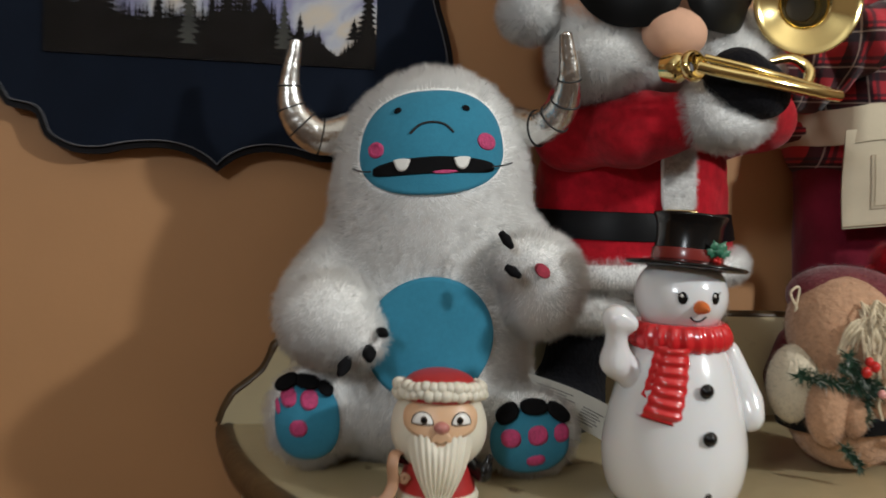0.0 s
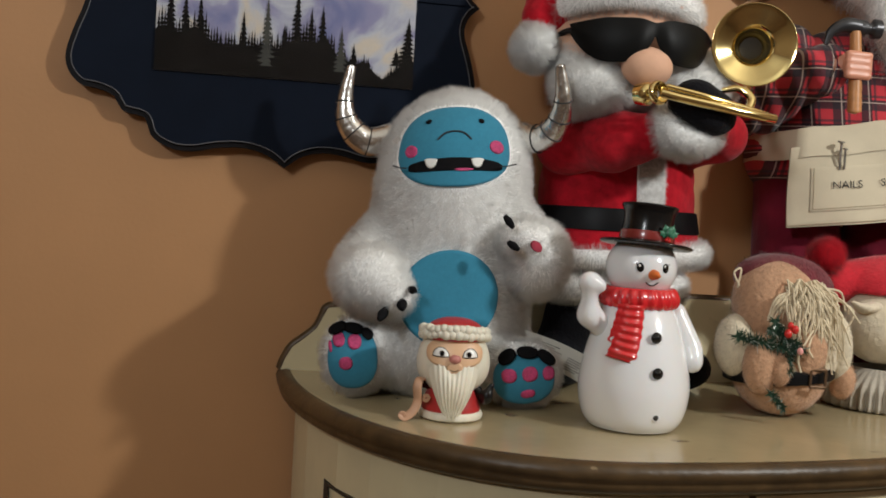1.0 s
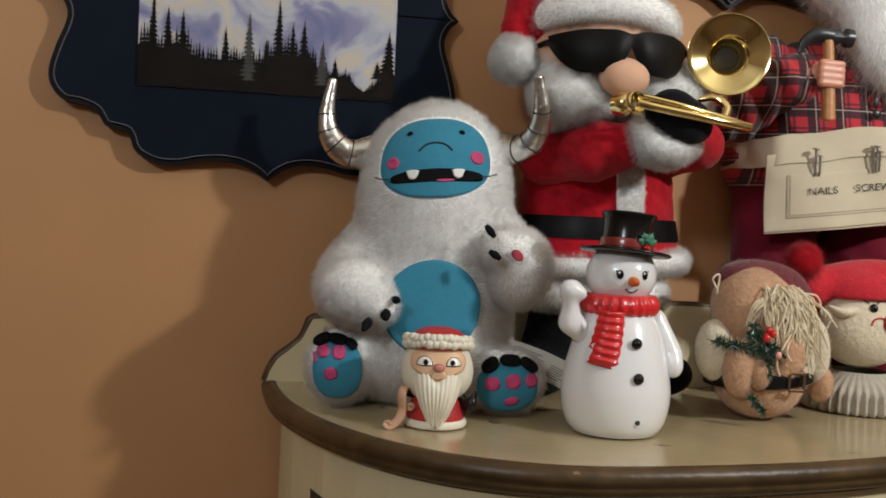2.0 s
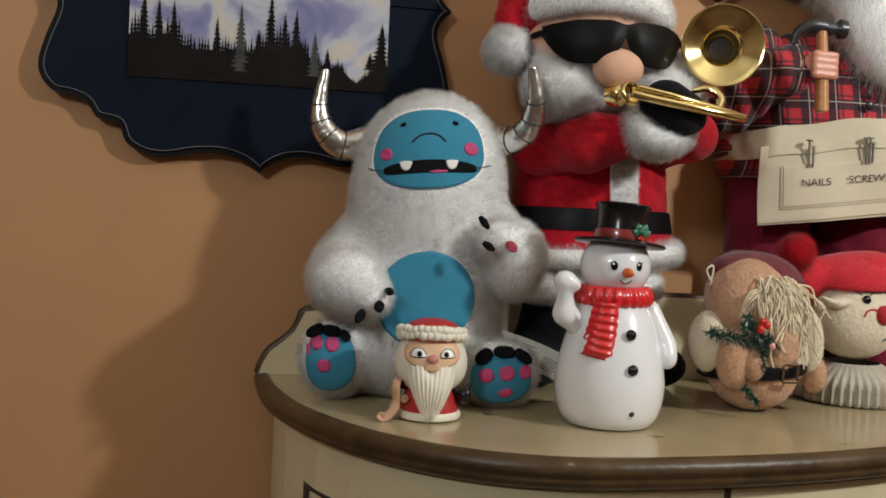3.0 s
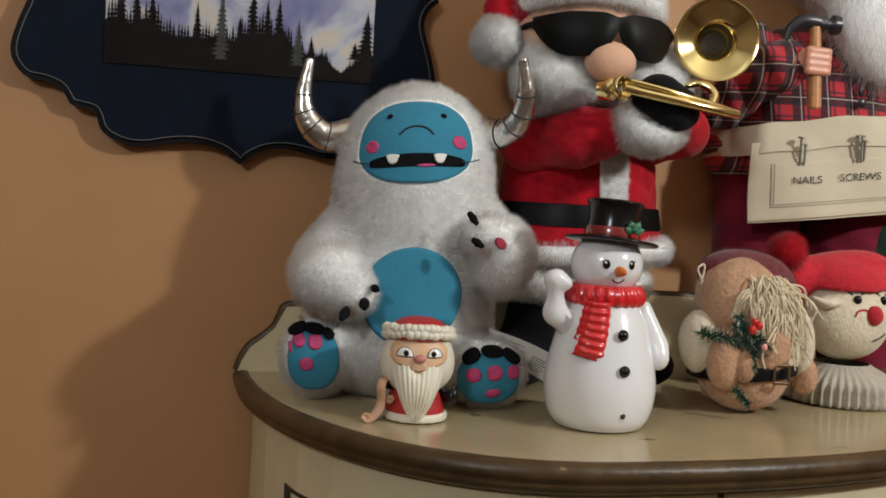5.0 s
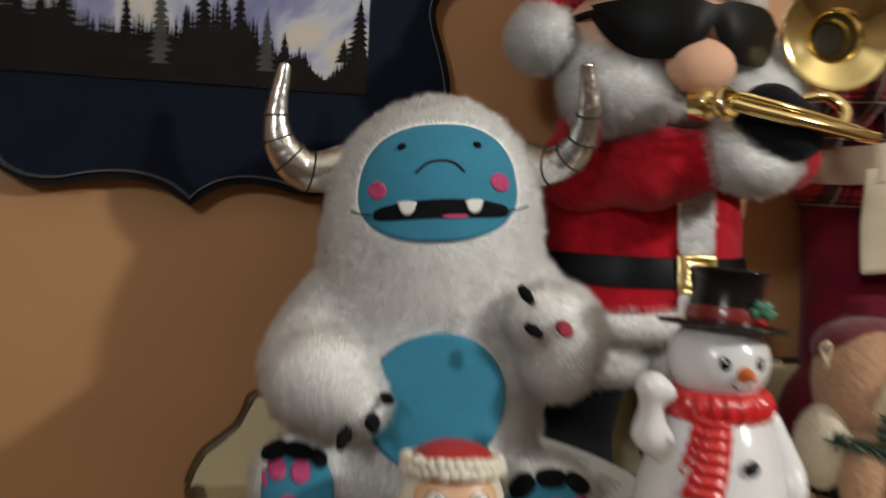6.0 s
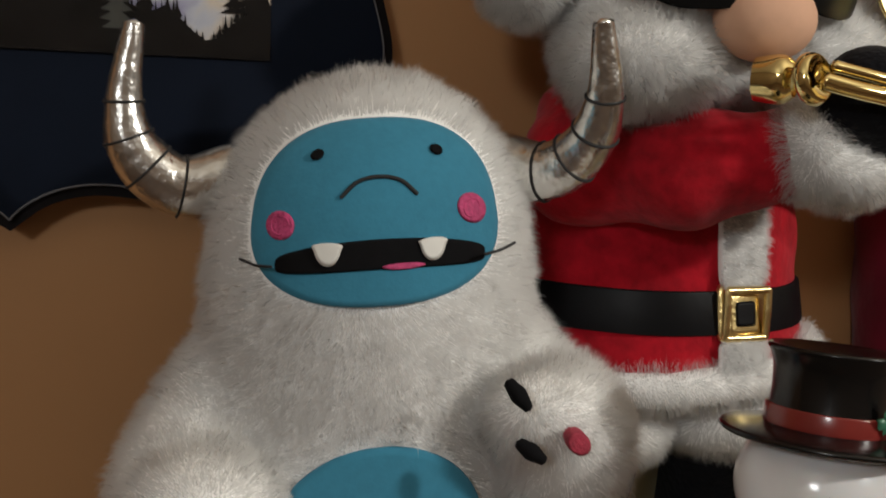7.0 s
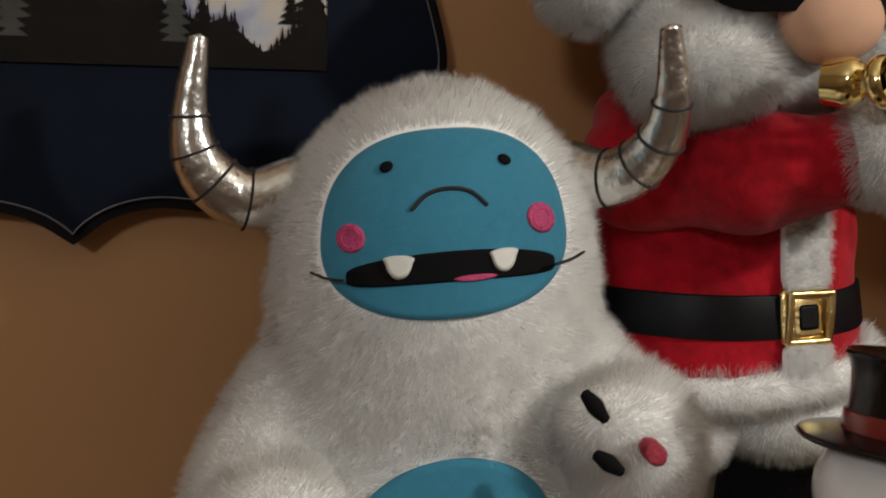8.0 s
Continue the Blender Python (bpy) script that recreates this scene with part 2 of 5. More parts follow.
# ---- mesh tools ----
class Model:
    """Gathers pieces of many materials into one mesh."""

    def __init__(self):
        self.v, self.n, self.f, self.mats, self.count = [], [], [], [], 0
        self.shift = (0.0, 0.0, 0.0)

    def slot(self, mat):
        if mat not in self.mats:
            self.mats.append(mat)
        return self.mats.index(mat)

    def add(self, v, f, mat, m=None, n=None):
        v, f = np.asarray(v, float), np.asarray(f, int)
        if m is not None:
            a = np.array(m)
            v = v @ a[:3, :3].T + a[:3, 3]
        if n is None:
            n = smooth_normals(v, f)
        elif m is not None:
            n = n @ np.array(m)[:3, :3].T
        self.v.append(v + np.array(self.shift)), self.n.append(n)
        self.f.append((f + self.count, self.slot(mat)))
        self.count += len(v)
        return v, f, n

    def make(self, name, place=None, parent=None):
        v, n = np.concatenate(self.v), np.concatenate(self.n)
        me = bpy.data.meshes.new(name)
        me.vertices.add(len(v))
        me.vertices.foreach_set("co", v.ravel())
        corners = np.concatenate([f.ravel() for f, _ in self.f])
        sizes = np.concatenate([np.full(len(f), f.shape[1]) for f, _ in self.f])
        mats = np.concatenate([np.full(len(f), s) for f, s in self.f])
        me.loops.add(len(corners))
        me.loops.foreach_set("vertex_index", corners)
        me.polygons.add(len(sizes))
        me.polygons.foreach_set("loop_start", np.concatenate([[0], np.cumsum(sizes)[:-1]]))
        me.polygons.foreach_set("material_index", mats)
        for mat in self.mats:
            me.materials.append(mat)
        me.update(calc_edges=True)
        me.polygons.foreach_set("use_smooth", np.ones(len(sizes), bool))
        n = n / np.maximum(np.linalg.norm(n, axis=1, keepdims=True), 1e-9)
        me.normals_split_custom_set_from_vertices(n.tolist())
        ob = new(name, me)
        if parent is not None:
            ob.parent = parent
        if place is not None:
            ob.matrix_basis = place
        return ob


def smooth_normals(v, f):
    a, b, c = v[f[:, 0]], v[f[:, 1]], v[f[:, 2]]
    fn = np.cross(b - a, c - a)
    if f.shape[1] == 4:
        fn = fn + np.cross(c - a, v[f[:, 3]] - a)
    n = np.zeros_like(v)
    for i in range(f.shape[1]):
        np.add.at(n, f[:, i], fn)
    return n


def ellipsoid(p, c, r):
    q = (p - np.array(c)) / np.array(r)
    k0 = np.linalg.norm(q, axis=-1)
    k1 = np.linalg.norm(q / np.array(r), axis=-1)
    return k0 * (k0 - 1) / np.maximum(k1, 1e-6)


def cone(p, a, b, ra, rb):
    """A capsule from a to b whose radius runs from ra to rb."""
    a, b = np.array(a, float), np.array(b, float)
    h = np.clip(((p - a) @ (b - a)) / ((b - a) @ (b - a)), 0, 1)
    return np.linalg.norm(p - a - h[..., None] * (b - a), axis=-1) - (ra + (rb - ra) * h)


def blend(values, k):
    """A rounded union of distances."""
    d = values[0]
    for e in values[1:]:
        h = np.clip(0.5 + 0.5 * (e - d) / k, 0, 1)
        d = e + (d - e) * h - k * h * (1 - h)
    return d


def nets(field, low, high, step):
    """The skin of a distance field, as quads."""
    low, high = np.array(low, float), np.array(high, float)
    dims = np.ceil((high - low) / step).astype(int) + 1
    axes = [low[i] + step * np.arange(dims[i]) for i in range(3)]
    grid = np.stack(np.meshgrid(*axes, indexing="ij"), -1)
    val = field(grid)
    inside = val < 0
    cells = tuple(d - 1 for d in dims)
    total, hits = np.zeros((*cells, 3)), np.zeros(cells)
    cut = lambda o: tuple(slice(o[i], o[i] + cells[i]) for i in range(3))
    for axis in range(3):
        for u in (0, 1):
            for w in (0, 1):
                o = [0, 0, 0]
                o[(axis + 1) % 3], o[(axis + 2) % 3] = u, w
                e = list(o)
                e[axis] = 1
                a, b = val[cut(o)], val[cut(e)]
                cross = (a < 0) != (b < 0)
                t = np.where(cross, a / np.where(cross, a - b, 1), 0)
                at = np.zeros((*cells, 3)) + np.array(o, float)
                at[..., axis] += t
                total += np.where(cross[..., None], at, 0)
                hits += cross
    has = hits > 0
    number = np.full(cells, -1)
    number[has] = np.arange(has.sum())
    v = (np.argwhere(has) + total[has] / hits[has][:, None]) * step + low
    quads = []
    for axis in range(3):
        b_, c_ = (axis + 1) % 3, (axis + 2) % 3
        lo, hi = [slice(None)] * 3, [slice(None)] * 3
        lo[axis], hi[axis] = slice(0, -1), slice(1, None)
        s0, s1 = inside[tuple(lo)], inside[tuple(hi)]
        for want, flip in ((s0 & ~s1, False), (~s0 & s1, True)):
            e = np.argwhere(want)
            e = e[(e[:, b_] > 0) & (e[:, c_] > 0) & (e[:, b_] < cells[b_]) & (e[:, c_] < cells[c_])]
            ring = []
            for db, dc in ((-1, -1), (0, -1), (0, 0), (-1, 0)):
                k = e.copy()
                k[:, b_] += db
                k[:, c_] += dc
                ring.append(number[tuple(k.T)])
            q = np.stack(ring, 1)
            quads.append(q[:, ::-1] if flip else q)
    return v, np.concatenate(quads)


RNG = np.random.default_rng(7)


def unit(a):
    return a / np.maximum(np.linalg.norm(a, axis=-1, keepdims=True), 1e-9)


def fur(model, v, f, n, count, length, width, mat, keep=None, comb=(0, 0, -0.40), wild=0.35, clump=0.30, tuft=0.0048):
    """Tapered strands on a skin, gathered in tufts; keep(points) tells where they grow, comb the way they lie."""
    t = np.concatenate([f[:, [0, 1, 2]], f[:, [0, 2, 3]]]) if f.shape[1] == 4 else f
    area = np.linalg.norm(np.cross(v[t[:, 1]] - v[t[:, 0]], v[t[:, 2]] - v[t[:, 0]]), axis=1)
    pick = RNG.choice(len(t), count, p=area / area.sum())
    a, b = RNG.random((2, count, 1))
    flip = a + b > 1
    a, b = np.where(flip, 1 - a, a), np.where(flip, 1 - b, b)
    t = t[pick]
    mixd = lambda z: z[t[:, 0]] * (1 - a - b) + z[t[:, 1]] * a + z[t[:, 2]] * b
    root, up = mixd(v), unit(mixd(n))
    if keep is not None:
        ok = keep(root)
        root, up = root[ok], up[ok]
    k = len(root)
    # tufts: strands of one small cell bend to one tip and share a lean
    cell = np.floor((root + tuft * 0.22 * RNG.normal(size=(k, 3))) / tuft).astype(np.int64)
    _, tuft_of = np.unique(cell @ np.array([1, 1009, 1018081]), return_inverse=True)
    tuft_of = tuft_of.ravel()
    many = np.bincount(tuft_of).astype(float)
    centre = np.stack([np.bincount(tuft_of, root[:, i]) for i in range(3)], 1) / many[:, None]
    own = RNG.normal(size=(len(many), 3))[tuft_of]
    tall = RNG.random((len(many), 1))[tuft_of]
    way = comb(root) if callable(comb) else np.array(comb)
    lean = unit(up + way + 0.18 * own + wild * 0.5 * RNG.normal(size=(k, 3)))
    size = length * (0.60 + 0.40 * RNG.random((k, 1))) * (0.75 + 0.5 * tall)
    tip = root + lean * size + clump * (centre[tuft_of] - root)
    mid = root + unit(up * 0.8 + lean) * size * 0.55 + 0.25 * clump * (centre[tuft_of] - root)
    side = unit(np.cross(lean, up + 0.15 * RNG.normal(size=(k, 3))))
    facing = np.sum(np.cross(side, lean) * up, 1, keepdims=True)
    side = side * np.where(facing < 0, -1, 1) * width / 2
    base = root - up * 0.001
    verts = np.stack([base - side, base + side, mid + side * 0.8, mid - side * 0.8, tip], 1).reshape(-1, 3)
    i = np.arange(k)[:, None] * 5
    norms = np.repeat(unit(up + 0.08 * lean + 0.02 * own), 5, 0)
    model.add(verts, i + np.array([[0, 1, 2, 3]]), mat, n=norms)
    first = model.count - len(verts)
    model.f.append((i + np.array([[3, 2, 4]]) + first, model.slot(mat)))


def soft(model, field, low, high, step, mat, strands=0, length=0.008, width=0.0008, keep=None, furmat=None, **kw):
    v, f = nets(field, low, high, step)
    got = model.add(v, f, mat)
    if strands:
        fur(model, *got, strands, length, width, furmat or mat, keep, **kw)
    return got


def curve_through(points, n):
    """A smooth line through the points (Catmull-Rom)."""
    p = np.array(points, float)
    p = np.concatenate([[2 * p[0] - p[1]], p, [2 * p[-1] - p[-2]]])
    out = []
    for s in np.linspace(0, len(p) - 3 - 1e-6, n):
        i, t = int(s), s - int(s)
        a, b, c, d = p[i:i + 4]
        out.append(0.5 * (2 * b + (c - a) * t + (2 * a - 5 * b + 4 * c - d) * t * t + (3 * b - a - 3 * c + d) * t ** 3))
    return np.array(out)


def tube(model, points, radii, mat, n=24, sides=12, m=None, flat=1.0):
    """A swept round bar with closed ends; radii along it."""
    c = curve_through(points, n)
    r = np.interp(np.linspace(0, 1, n), np.linspace(0, 1, len(radii)), radii)
    tan = unit(np.gradient(c, axis=0))
    u = unit(np.cross(tan[0], (0.31, 0.2, 0.93)))
    rings = []
    th = np.linspace(0, 2 * np.pi, sides, endpoint=False)
    for i in range(n):
        u = unit(u - tan[i] * (u @ tan[i]))
        w = np.cross(tan[i], u)
        rings.append(c[i] + r[i] * (np.cos(th)[:, None] * u + flat * np.sin(th)[:, None] * w))
    v = np.concatenate([*rings, [c[0] - tan[0] * r[0] * 0.4], [c[-1] + tan[-1] * r[-1] * 0.4]])
    f = [(i * sides + j, i * sides + (j + 1) % sides, (i + 1) * sides + (j + 1) % sides, (i + 1) * sides + j) for i in range(n - 1) for j in range(sides)]
    e = len(v)
    nn = smooth_normals(v, np.array(f))
    nn[-2], nn[-1] = -tan[0], tan[-1]
    got = model.add(v, f, mat, m, nn)
    caps = [(e - 2, (j + 1) % sides, j) for j in range(sides)] + [(e - 1, (n - 1) * sides + j, (n - 1) * sides + (j + 1) % sides) for j in range(sides)]
    model.f.append((np.array(caps) + model.count - e, model.slot(mat)))
    return got


def lathe(model, profile, mat, n=48, m=None, shape=None, smooth=0):
    """A turned form round z from (radius, height) pairs; shape(theta, z) scales the radius."""
    p = np.array(profile, float) if not smooth else curve_through(profile, smooth)
    th = np.linspace(0, 2 * np.pi, n, endpoint=False)
    v = []
    for r, z in p:
        k = shape(th, z) if shape else 1.0
        rr = np.maximum(r, 0) * k * np.ones(n)
        v.append(np.stack([rr * np.cos(th), rr * np.sin(th), np.full(n, z)], 1))
    v = np.concatenate(v)
    f = np.array([(i * n + j, i * n + (j + 1) % n, (i + 1) * n + (j + 1) % n, (i + 1) * n + j) for i in range(len(p) - 1) for j in range(n)])
    return model.add(v, f, mat, m)


def ball(model, c, r, mat, n=20, m=None):
    th, ph = np.linspace(0, 2 * np.pi, n, endpoint=False), np.linspace(0.02, np.pi - 0.02, n // 2 + 1)
    v = np.array([(np.sin(q) * np.cos(a), np.sin(q) * np.sin(a), -np.cos(q)) for q in ph for a in th]) * np.array(r) + np.array(c)
    f = [(i * n + j, i * n + (j + 1) % n, (i + 1) * n + (j + 1) % n, (i + 1) * n + j) for i in range(n // 2) for j in range(n)]
    return model.add(v, f, mat, m)


def press(field, x, z, off, start=-0.3):
    """Where rays along +y from (x, start, z) meet the skin of field, lifted by off."""
    p = np.stack([x, np.full_like(x, start), z], -1)
    for _ in range(90):
        d = field(p) - off
        p[..., 1] += np.clip(d, -0.004, 0.02) * 0.85
        p[..., 1] = np.minimum(p[..., 1], 0.3)
    return p


def patch(model, field, outline, off, mat, rings=10, segs=64, start=-0.3, thick=0.0):
    """A cloth shape laid on a skin: outline(theta) gives x, z of its edge and its middle (cx, cz)."""
    th = np.linspace(0, 2 * np.pi, segs, endpoint=False)
    ex, ez, cx, cz = outline(th)
    s = np.linspace(0.0, 1.0, rings + 1)[1:]
    x = np.concatenate([[cx], (cx + s[:, None] * (ex - cx)).ravel()])
    z = np.concatenate([[cz], (cz + s[:, None] * (ez - cz)).ravel()])
    v = press(field, x, z, off, start)
    # a folded edge that runs back into the skin
    edge = v[-segs:] + np.array([0, 0.0035 + thick, 0])
    v = np.concatenate([v, edge])
    f = [(1 + i * segs + j, 1 + (i + 1) * segs + j, 1 + (i + 1) * segs + (j + 1) % segs, 1 + i * segs + (j + 1) % segs) for i in range(rings) for j in range(segs)]
    n = smooth_normals(v, np.array(f))
    n[0] = n[1:1 + segs].mean(0)
    model.add(v, f, mat, n=n)
    tri = [(0, 1 + j, 1 + (j + 1) % segs) for j in range(segs)]
    model.f.append((np.array(tri) + model.count - len(v), model.slot(mat)))


def oval(cx, cz, rx, rz, power=2.0, turn=0.0):
    def edge(th):
        c, s = np.cos(th), np.sin(th)
        k = (np.abs(c) ** power + np.abs(s) ** power) ** (-1 / power)
        x, z = rx * c * k, rz * s * k
        a = radians(turn)
        return cx + x * np.cos(a) - z * np.sin(a), cz + x * np.sin(a) + z * np.cos(a), cx, cz
    return edge


def seam(model, field, points, off, radius, mat, n=20, start=-0.3):
    """A thread that follows a skin through (x, z) points."""
    p = curve_through([(x, 0, z) for x, z in points], n)
    p = press(field, p[:, 0], p[:, 2], off, start)
    tube(model, p, [radius, radius], mat, n=n, sides=6)


def letters(model, text, size, place, mat):
    """Words in the built-in font, mapped by place(x, y) to points."""
    c = bpy.data.curves.new("words", "FONT")
    c.body, c.size, c.align_x = text, size, "LEFT"
    ob = bpy.data.objects.new("words", c)
    me = ob.to_mesh()
    me.calc_loop_triangles()
    v = np.array([place(q.co.x, q.co.y) for q in me.vertices])
    f = np.array([t.vertices for t in me.loop_triangles])
    model.add(v, f, mat)
    ob.to_mesh_clear()
    bpy.data.objects.remove(ob)
    bpy.data.curves.remove(c)


def part(name, bm, mat, parent, label=""):
    me = bpy.data.meshes.new(name)
    bm.normal_update()
    bm.to_mesh(me)
    bm.free()
    me.materials.append(mat)
    ob = new(name, me)
    ob.parent = parent
    return tagged(ob, label) if label else ob


def box(low, high, bevel=0.0):
    bm = bmesh.new()
    bmesh.ops.create_cube(bm, size=1, matrix=Matrix.LocRotScale([(a + b) / 2 for a, b in zip(low, high)], None, [b - a for a, b in zip(low, high)]))
    if bevel:
        bmesh.ops.bevel(bm, geom=bm.edges[:], offset=bevel, segments=2, affect="EDGES")
    return bm


def slab(outline, low, high, axis="y"):
    """A thick board from a flat outline, between low and high along an axis."""
    bm = bmesh.new()
    spot = (lambda a, b, c: (a, c, b)) if axis == "y" else (lambda a, b, c: (a, b, c))
    front, back = ([bm.verts.new(spot(a, b, c)) for a, b in outline] for c in (low, high))
    bm.faces.new(front)
    bm.faces.new(back[::-1])
    k = len(outline)
    for i in range(k):
        bm.faces.new((front[i], back[i], back[(i + 1) % k], front[(i + 1) % k]))
    bmesh.ops.recalc_face_normals(bm, faces=bm.faces[:])
    return bm


# ---- the room ----
def wall(name, low, high, mat, label):
    ob = part(name, box(low, high), mat, None)
    return tagged(ob, label, "wall", kind="structure")


wall("wall_north", (-2.4, 0.0, 0.0), (2.4, 0.12, 2.5), WALL, "tan orange painted wall behind the cabinet")
# unseen walls added to close the room, darkened by their colour
wall("wall_south", (-2.4, -3.52, 0.0), (2.4, -3.4, 2.5), ROOM, "unseen room wall, coloured dark to keep reflections dim")
wall("wall_west", (-2.52, -3.4, 0.0), (-2.4, 0.0, 2.5), ROOM, "unseen side wall, coloured dark to keep reflections dim")
wall("wall_east", (2.4, -3.4, 0.0), (2.52, 0.0, 2.5), ROOM, "unseen side wall, coloured dark to keep reflections dim")
tagged(part("floor", box((-2.52, -3.52, -0.1), (2.52, 0.12, 0.0)), FLOOR, None), "dark brown wooden floor", "floor", kind="structure")
tagged(part("ceiling", box((-2.52, -3.52, 2.5), (2.52, 0.12, 2.6)), CEIL, None), "pale painted ceiling", "ceiling", kind="structure")

# ---- the half-round cabinet ----
TABLE = 0.80
CX, FRONT = 0.085, -0.412


def rim_line(out=0.0, n=120, back=-0.012):
    """The cabinet's outline from its left back corner round the front: x, y; out moves it outwards."""
    pts = []
    for a in np.linspace(math.pi, 0, n):
        c, s = math.cos(a), math.sin(a)
        wide, power = (0.278, 2.15) if c < 0 else (0.63, 2.1)
        k = (abs(c) ** power + abs(s) ** power) ** (-1 / power)
        pts.append((CX + (wide + out) * c * k, min(back, (FRONT - out) * s * k)))
    return pts


def rim_bars(profile, mat, name, parent, label=""):
    """A moulding swept round the outline: (out, z) pairs."""
    bm = bmesh.new()
    rows = [[bm.verts.new((x, y, z)) for x, y in rim_line(o)] for o, z in profile]
    for a, b in zip(rows, rows[1:]):
        for i in range(len(a) - 1):
            bm.faces.new((a[i], a[i + 1], b[i + 1], b[i])).smooth = True
    bmesh.ops.recalc_face_normals(bm, faces=bm.faces[:])
    return part(name, bm, mat, parent, label)


cabinet = tagged(new("half_round_cabinet"), "cream painted half-round cabinet with worn brown edges against the wall", "cabinet")
part("tabletop", slab(rim_line(-0.006), TABLE - 0.02, TABLE, "z"), TOP, cabinet, "cream glazed top with small dark specks")
rim_bars([(-0.0075, TABLE + 0.0005), (-0.002, TABLE + 0.0015), (0.003, TABLE), (0.0065, TABLE - 0.0035), (0.0078, TABLE - 0.0080), (0.0070, TABLE - 0.0120), (0.0042, TABLE - 0.0140), (0.0050, TABLE - 0.0165), (0.0040, TABLE - 0.021), (-0.003, TABLE - 0.025), (-0.010, TABLE - 0.0270), (-0.016, TABLE - 0.0275)], BROWN, "rim_moulding", cabinet, "rubbed brown moulded edge")
part("body", slab(rim_line(-0.016, back=-0.02), 0.10, TABLE - 0.0205, "z"), CREAM, cabinet, "curved cream painted front")


def on_front(x, out):
    line = rim_line(out, 400)
    return Vector((x, np.interp(x, [p[0] for p in line], [p[1] for p in line])))


def strip_on_front(name, x0, x1, z0, z1, out, mat, deep=0.004, label=""):
    """A thin piece that follows the curved front."""
    bm = bmesh.new()
    k = 14
    grid = []
    for i in range(k + 1):
        x = x0 + (x1 - x0) * i / k
        f, b = on_front(x, out), on_front(x, out - deep)
        grid.append([bm.verts.new((*q, z)) for q, z in ((f, z0), (f, z1), (b, z1), (b, z0))])
    for a, b in zip(grid, grid[1:]):
        for j in range(4):
            bm.faces.new((a[j], a[(j + 1) % 4], b[(j + 1) % 4], b[j]))
    bm.faces.new(grid[0])
    bm.faces.new(grid[-1][::-1])
    bmesh.ops.recalc_face_normals(bm, faces=bm.faces[:])
    return part(name, bm, mat, cabinet, label)


# doors: flat curved leaves with a dark gap between them and a sunk panel, its edge shade laid on as dark strips
GAP = 0.190
for x0, x1 in ((-0.168, GAP - 0.0035), (GAP + 0.0035, 0.42)):
    strip_on_front("door", x0, x1, 0.14, TABLE - 0.030, -0.0135, CREAM, 0.006)
strip_on_front("door_gap", GAP - 0.0032, GAP + 0.0032, 0.14, TABLE - 0.030, -0.0148, BROWN, 0.004, "dark brown joint between the doors")
for a, b, c, d in ((-0.152, -0.149, 0.30, 0.719), (-0.152, 0.12, 0.719, 0.7225), (0.117, 0.121, 0.30, 0.719)):
    strip_on_front("panel_line", a, b, c, d, -0.0122, DARK, 0.006)

# raised back board with sloping shoulders
shoulder = [(-0.196, 0.800), (-0.192, 0.812), (-0.184, 0.826), (-0.170, 0.837), (-0.158, 0.848), (-0.151, 0.862), (-0.146, 0.872)]
back_line = shoulder + [(x, 0.872 + 0.028 * math.sin(math.pi * min(1, max(0, (x + 0.146) / 0.66)) * 0.75)) for x in np.linspace(-0.12, 0.66, 24)]
part("backsplash", slab(back_line + [(0.66, 0.80)], -0.026, -0.012), CREAM, cabinet, "cream back board with shaped shoulders")
edge_m = Model()
tube(edge_m, [(x, -0.019, z) for x, z in back_line], [0.0058, 0.0058], BROWN, n=90, sides=10)
edge = edge_m.make("backsplash_edge", parent=cabinet)
tagged(edge, "rubbed brown rounded edge")


# ---- scalloped picture frames ----
def scallop(cx, cz, half, other=1.0):
    """A quarter outline, mirrored both ways."""
    q = [(0, -0.1965), (-0.022, -0.1825), (-0.047, -0.177), (-0.075, -0.179), (-0.098, -0.184), (-0.122, -0.183), (-0.143, -0.172), (-0.150, -0.156), (-0.155, -0.150), (-0.174, -0.146),
         (-0.180, -0.139), (-0.187, -0.129), (-0.203, -0.123), (-0.220, -0.120), (-0.233, -0.106), (-0.2365, -0.088), (-0.230, -0.062), (-0.219, -0.030), (-0.224, -0.012), (-0.237, 0)]
    p = curve_through([(a, 0, b) for a, b in q[:1]] + [(a, 0, b) for a, b in q[1:]], 90)
    p = [(a * half / 0.2365, b) for a, _, b in p]
    left = p + [(a, -b) for a, b in p[-2::-1]]
    full = left + [(-a * other, b) for a, b in left[-2:0:-1]]
    return [(cx + a, cz + b) for a, b in full]


def shrink(outline, cx, cz, d):
    out = []
    k = len(outline)
    for i in range(k):
        (x0, z0), (x, z), (x1, z1) = outline[i - 2], outline[i], outline[(i + 2) % k]
        t = Vector((x1 - x0, z1 - z0)).normalized()
        nrm = Vector((-t.y, t.x))
        if nrm.dot(Vector((x - cx, z - cz))) > 0:
            nrm = -nrm
        out.append((x + nrm.x * d, z + nrm.y * d))
    return out


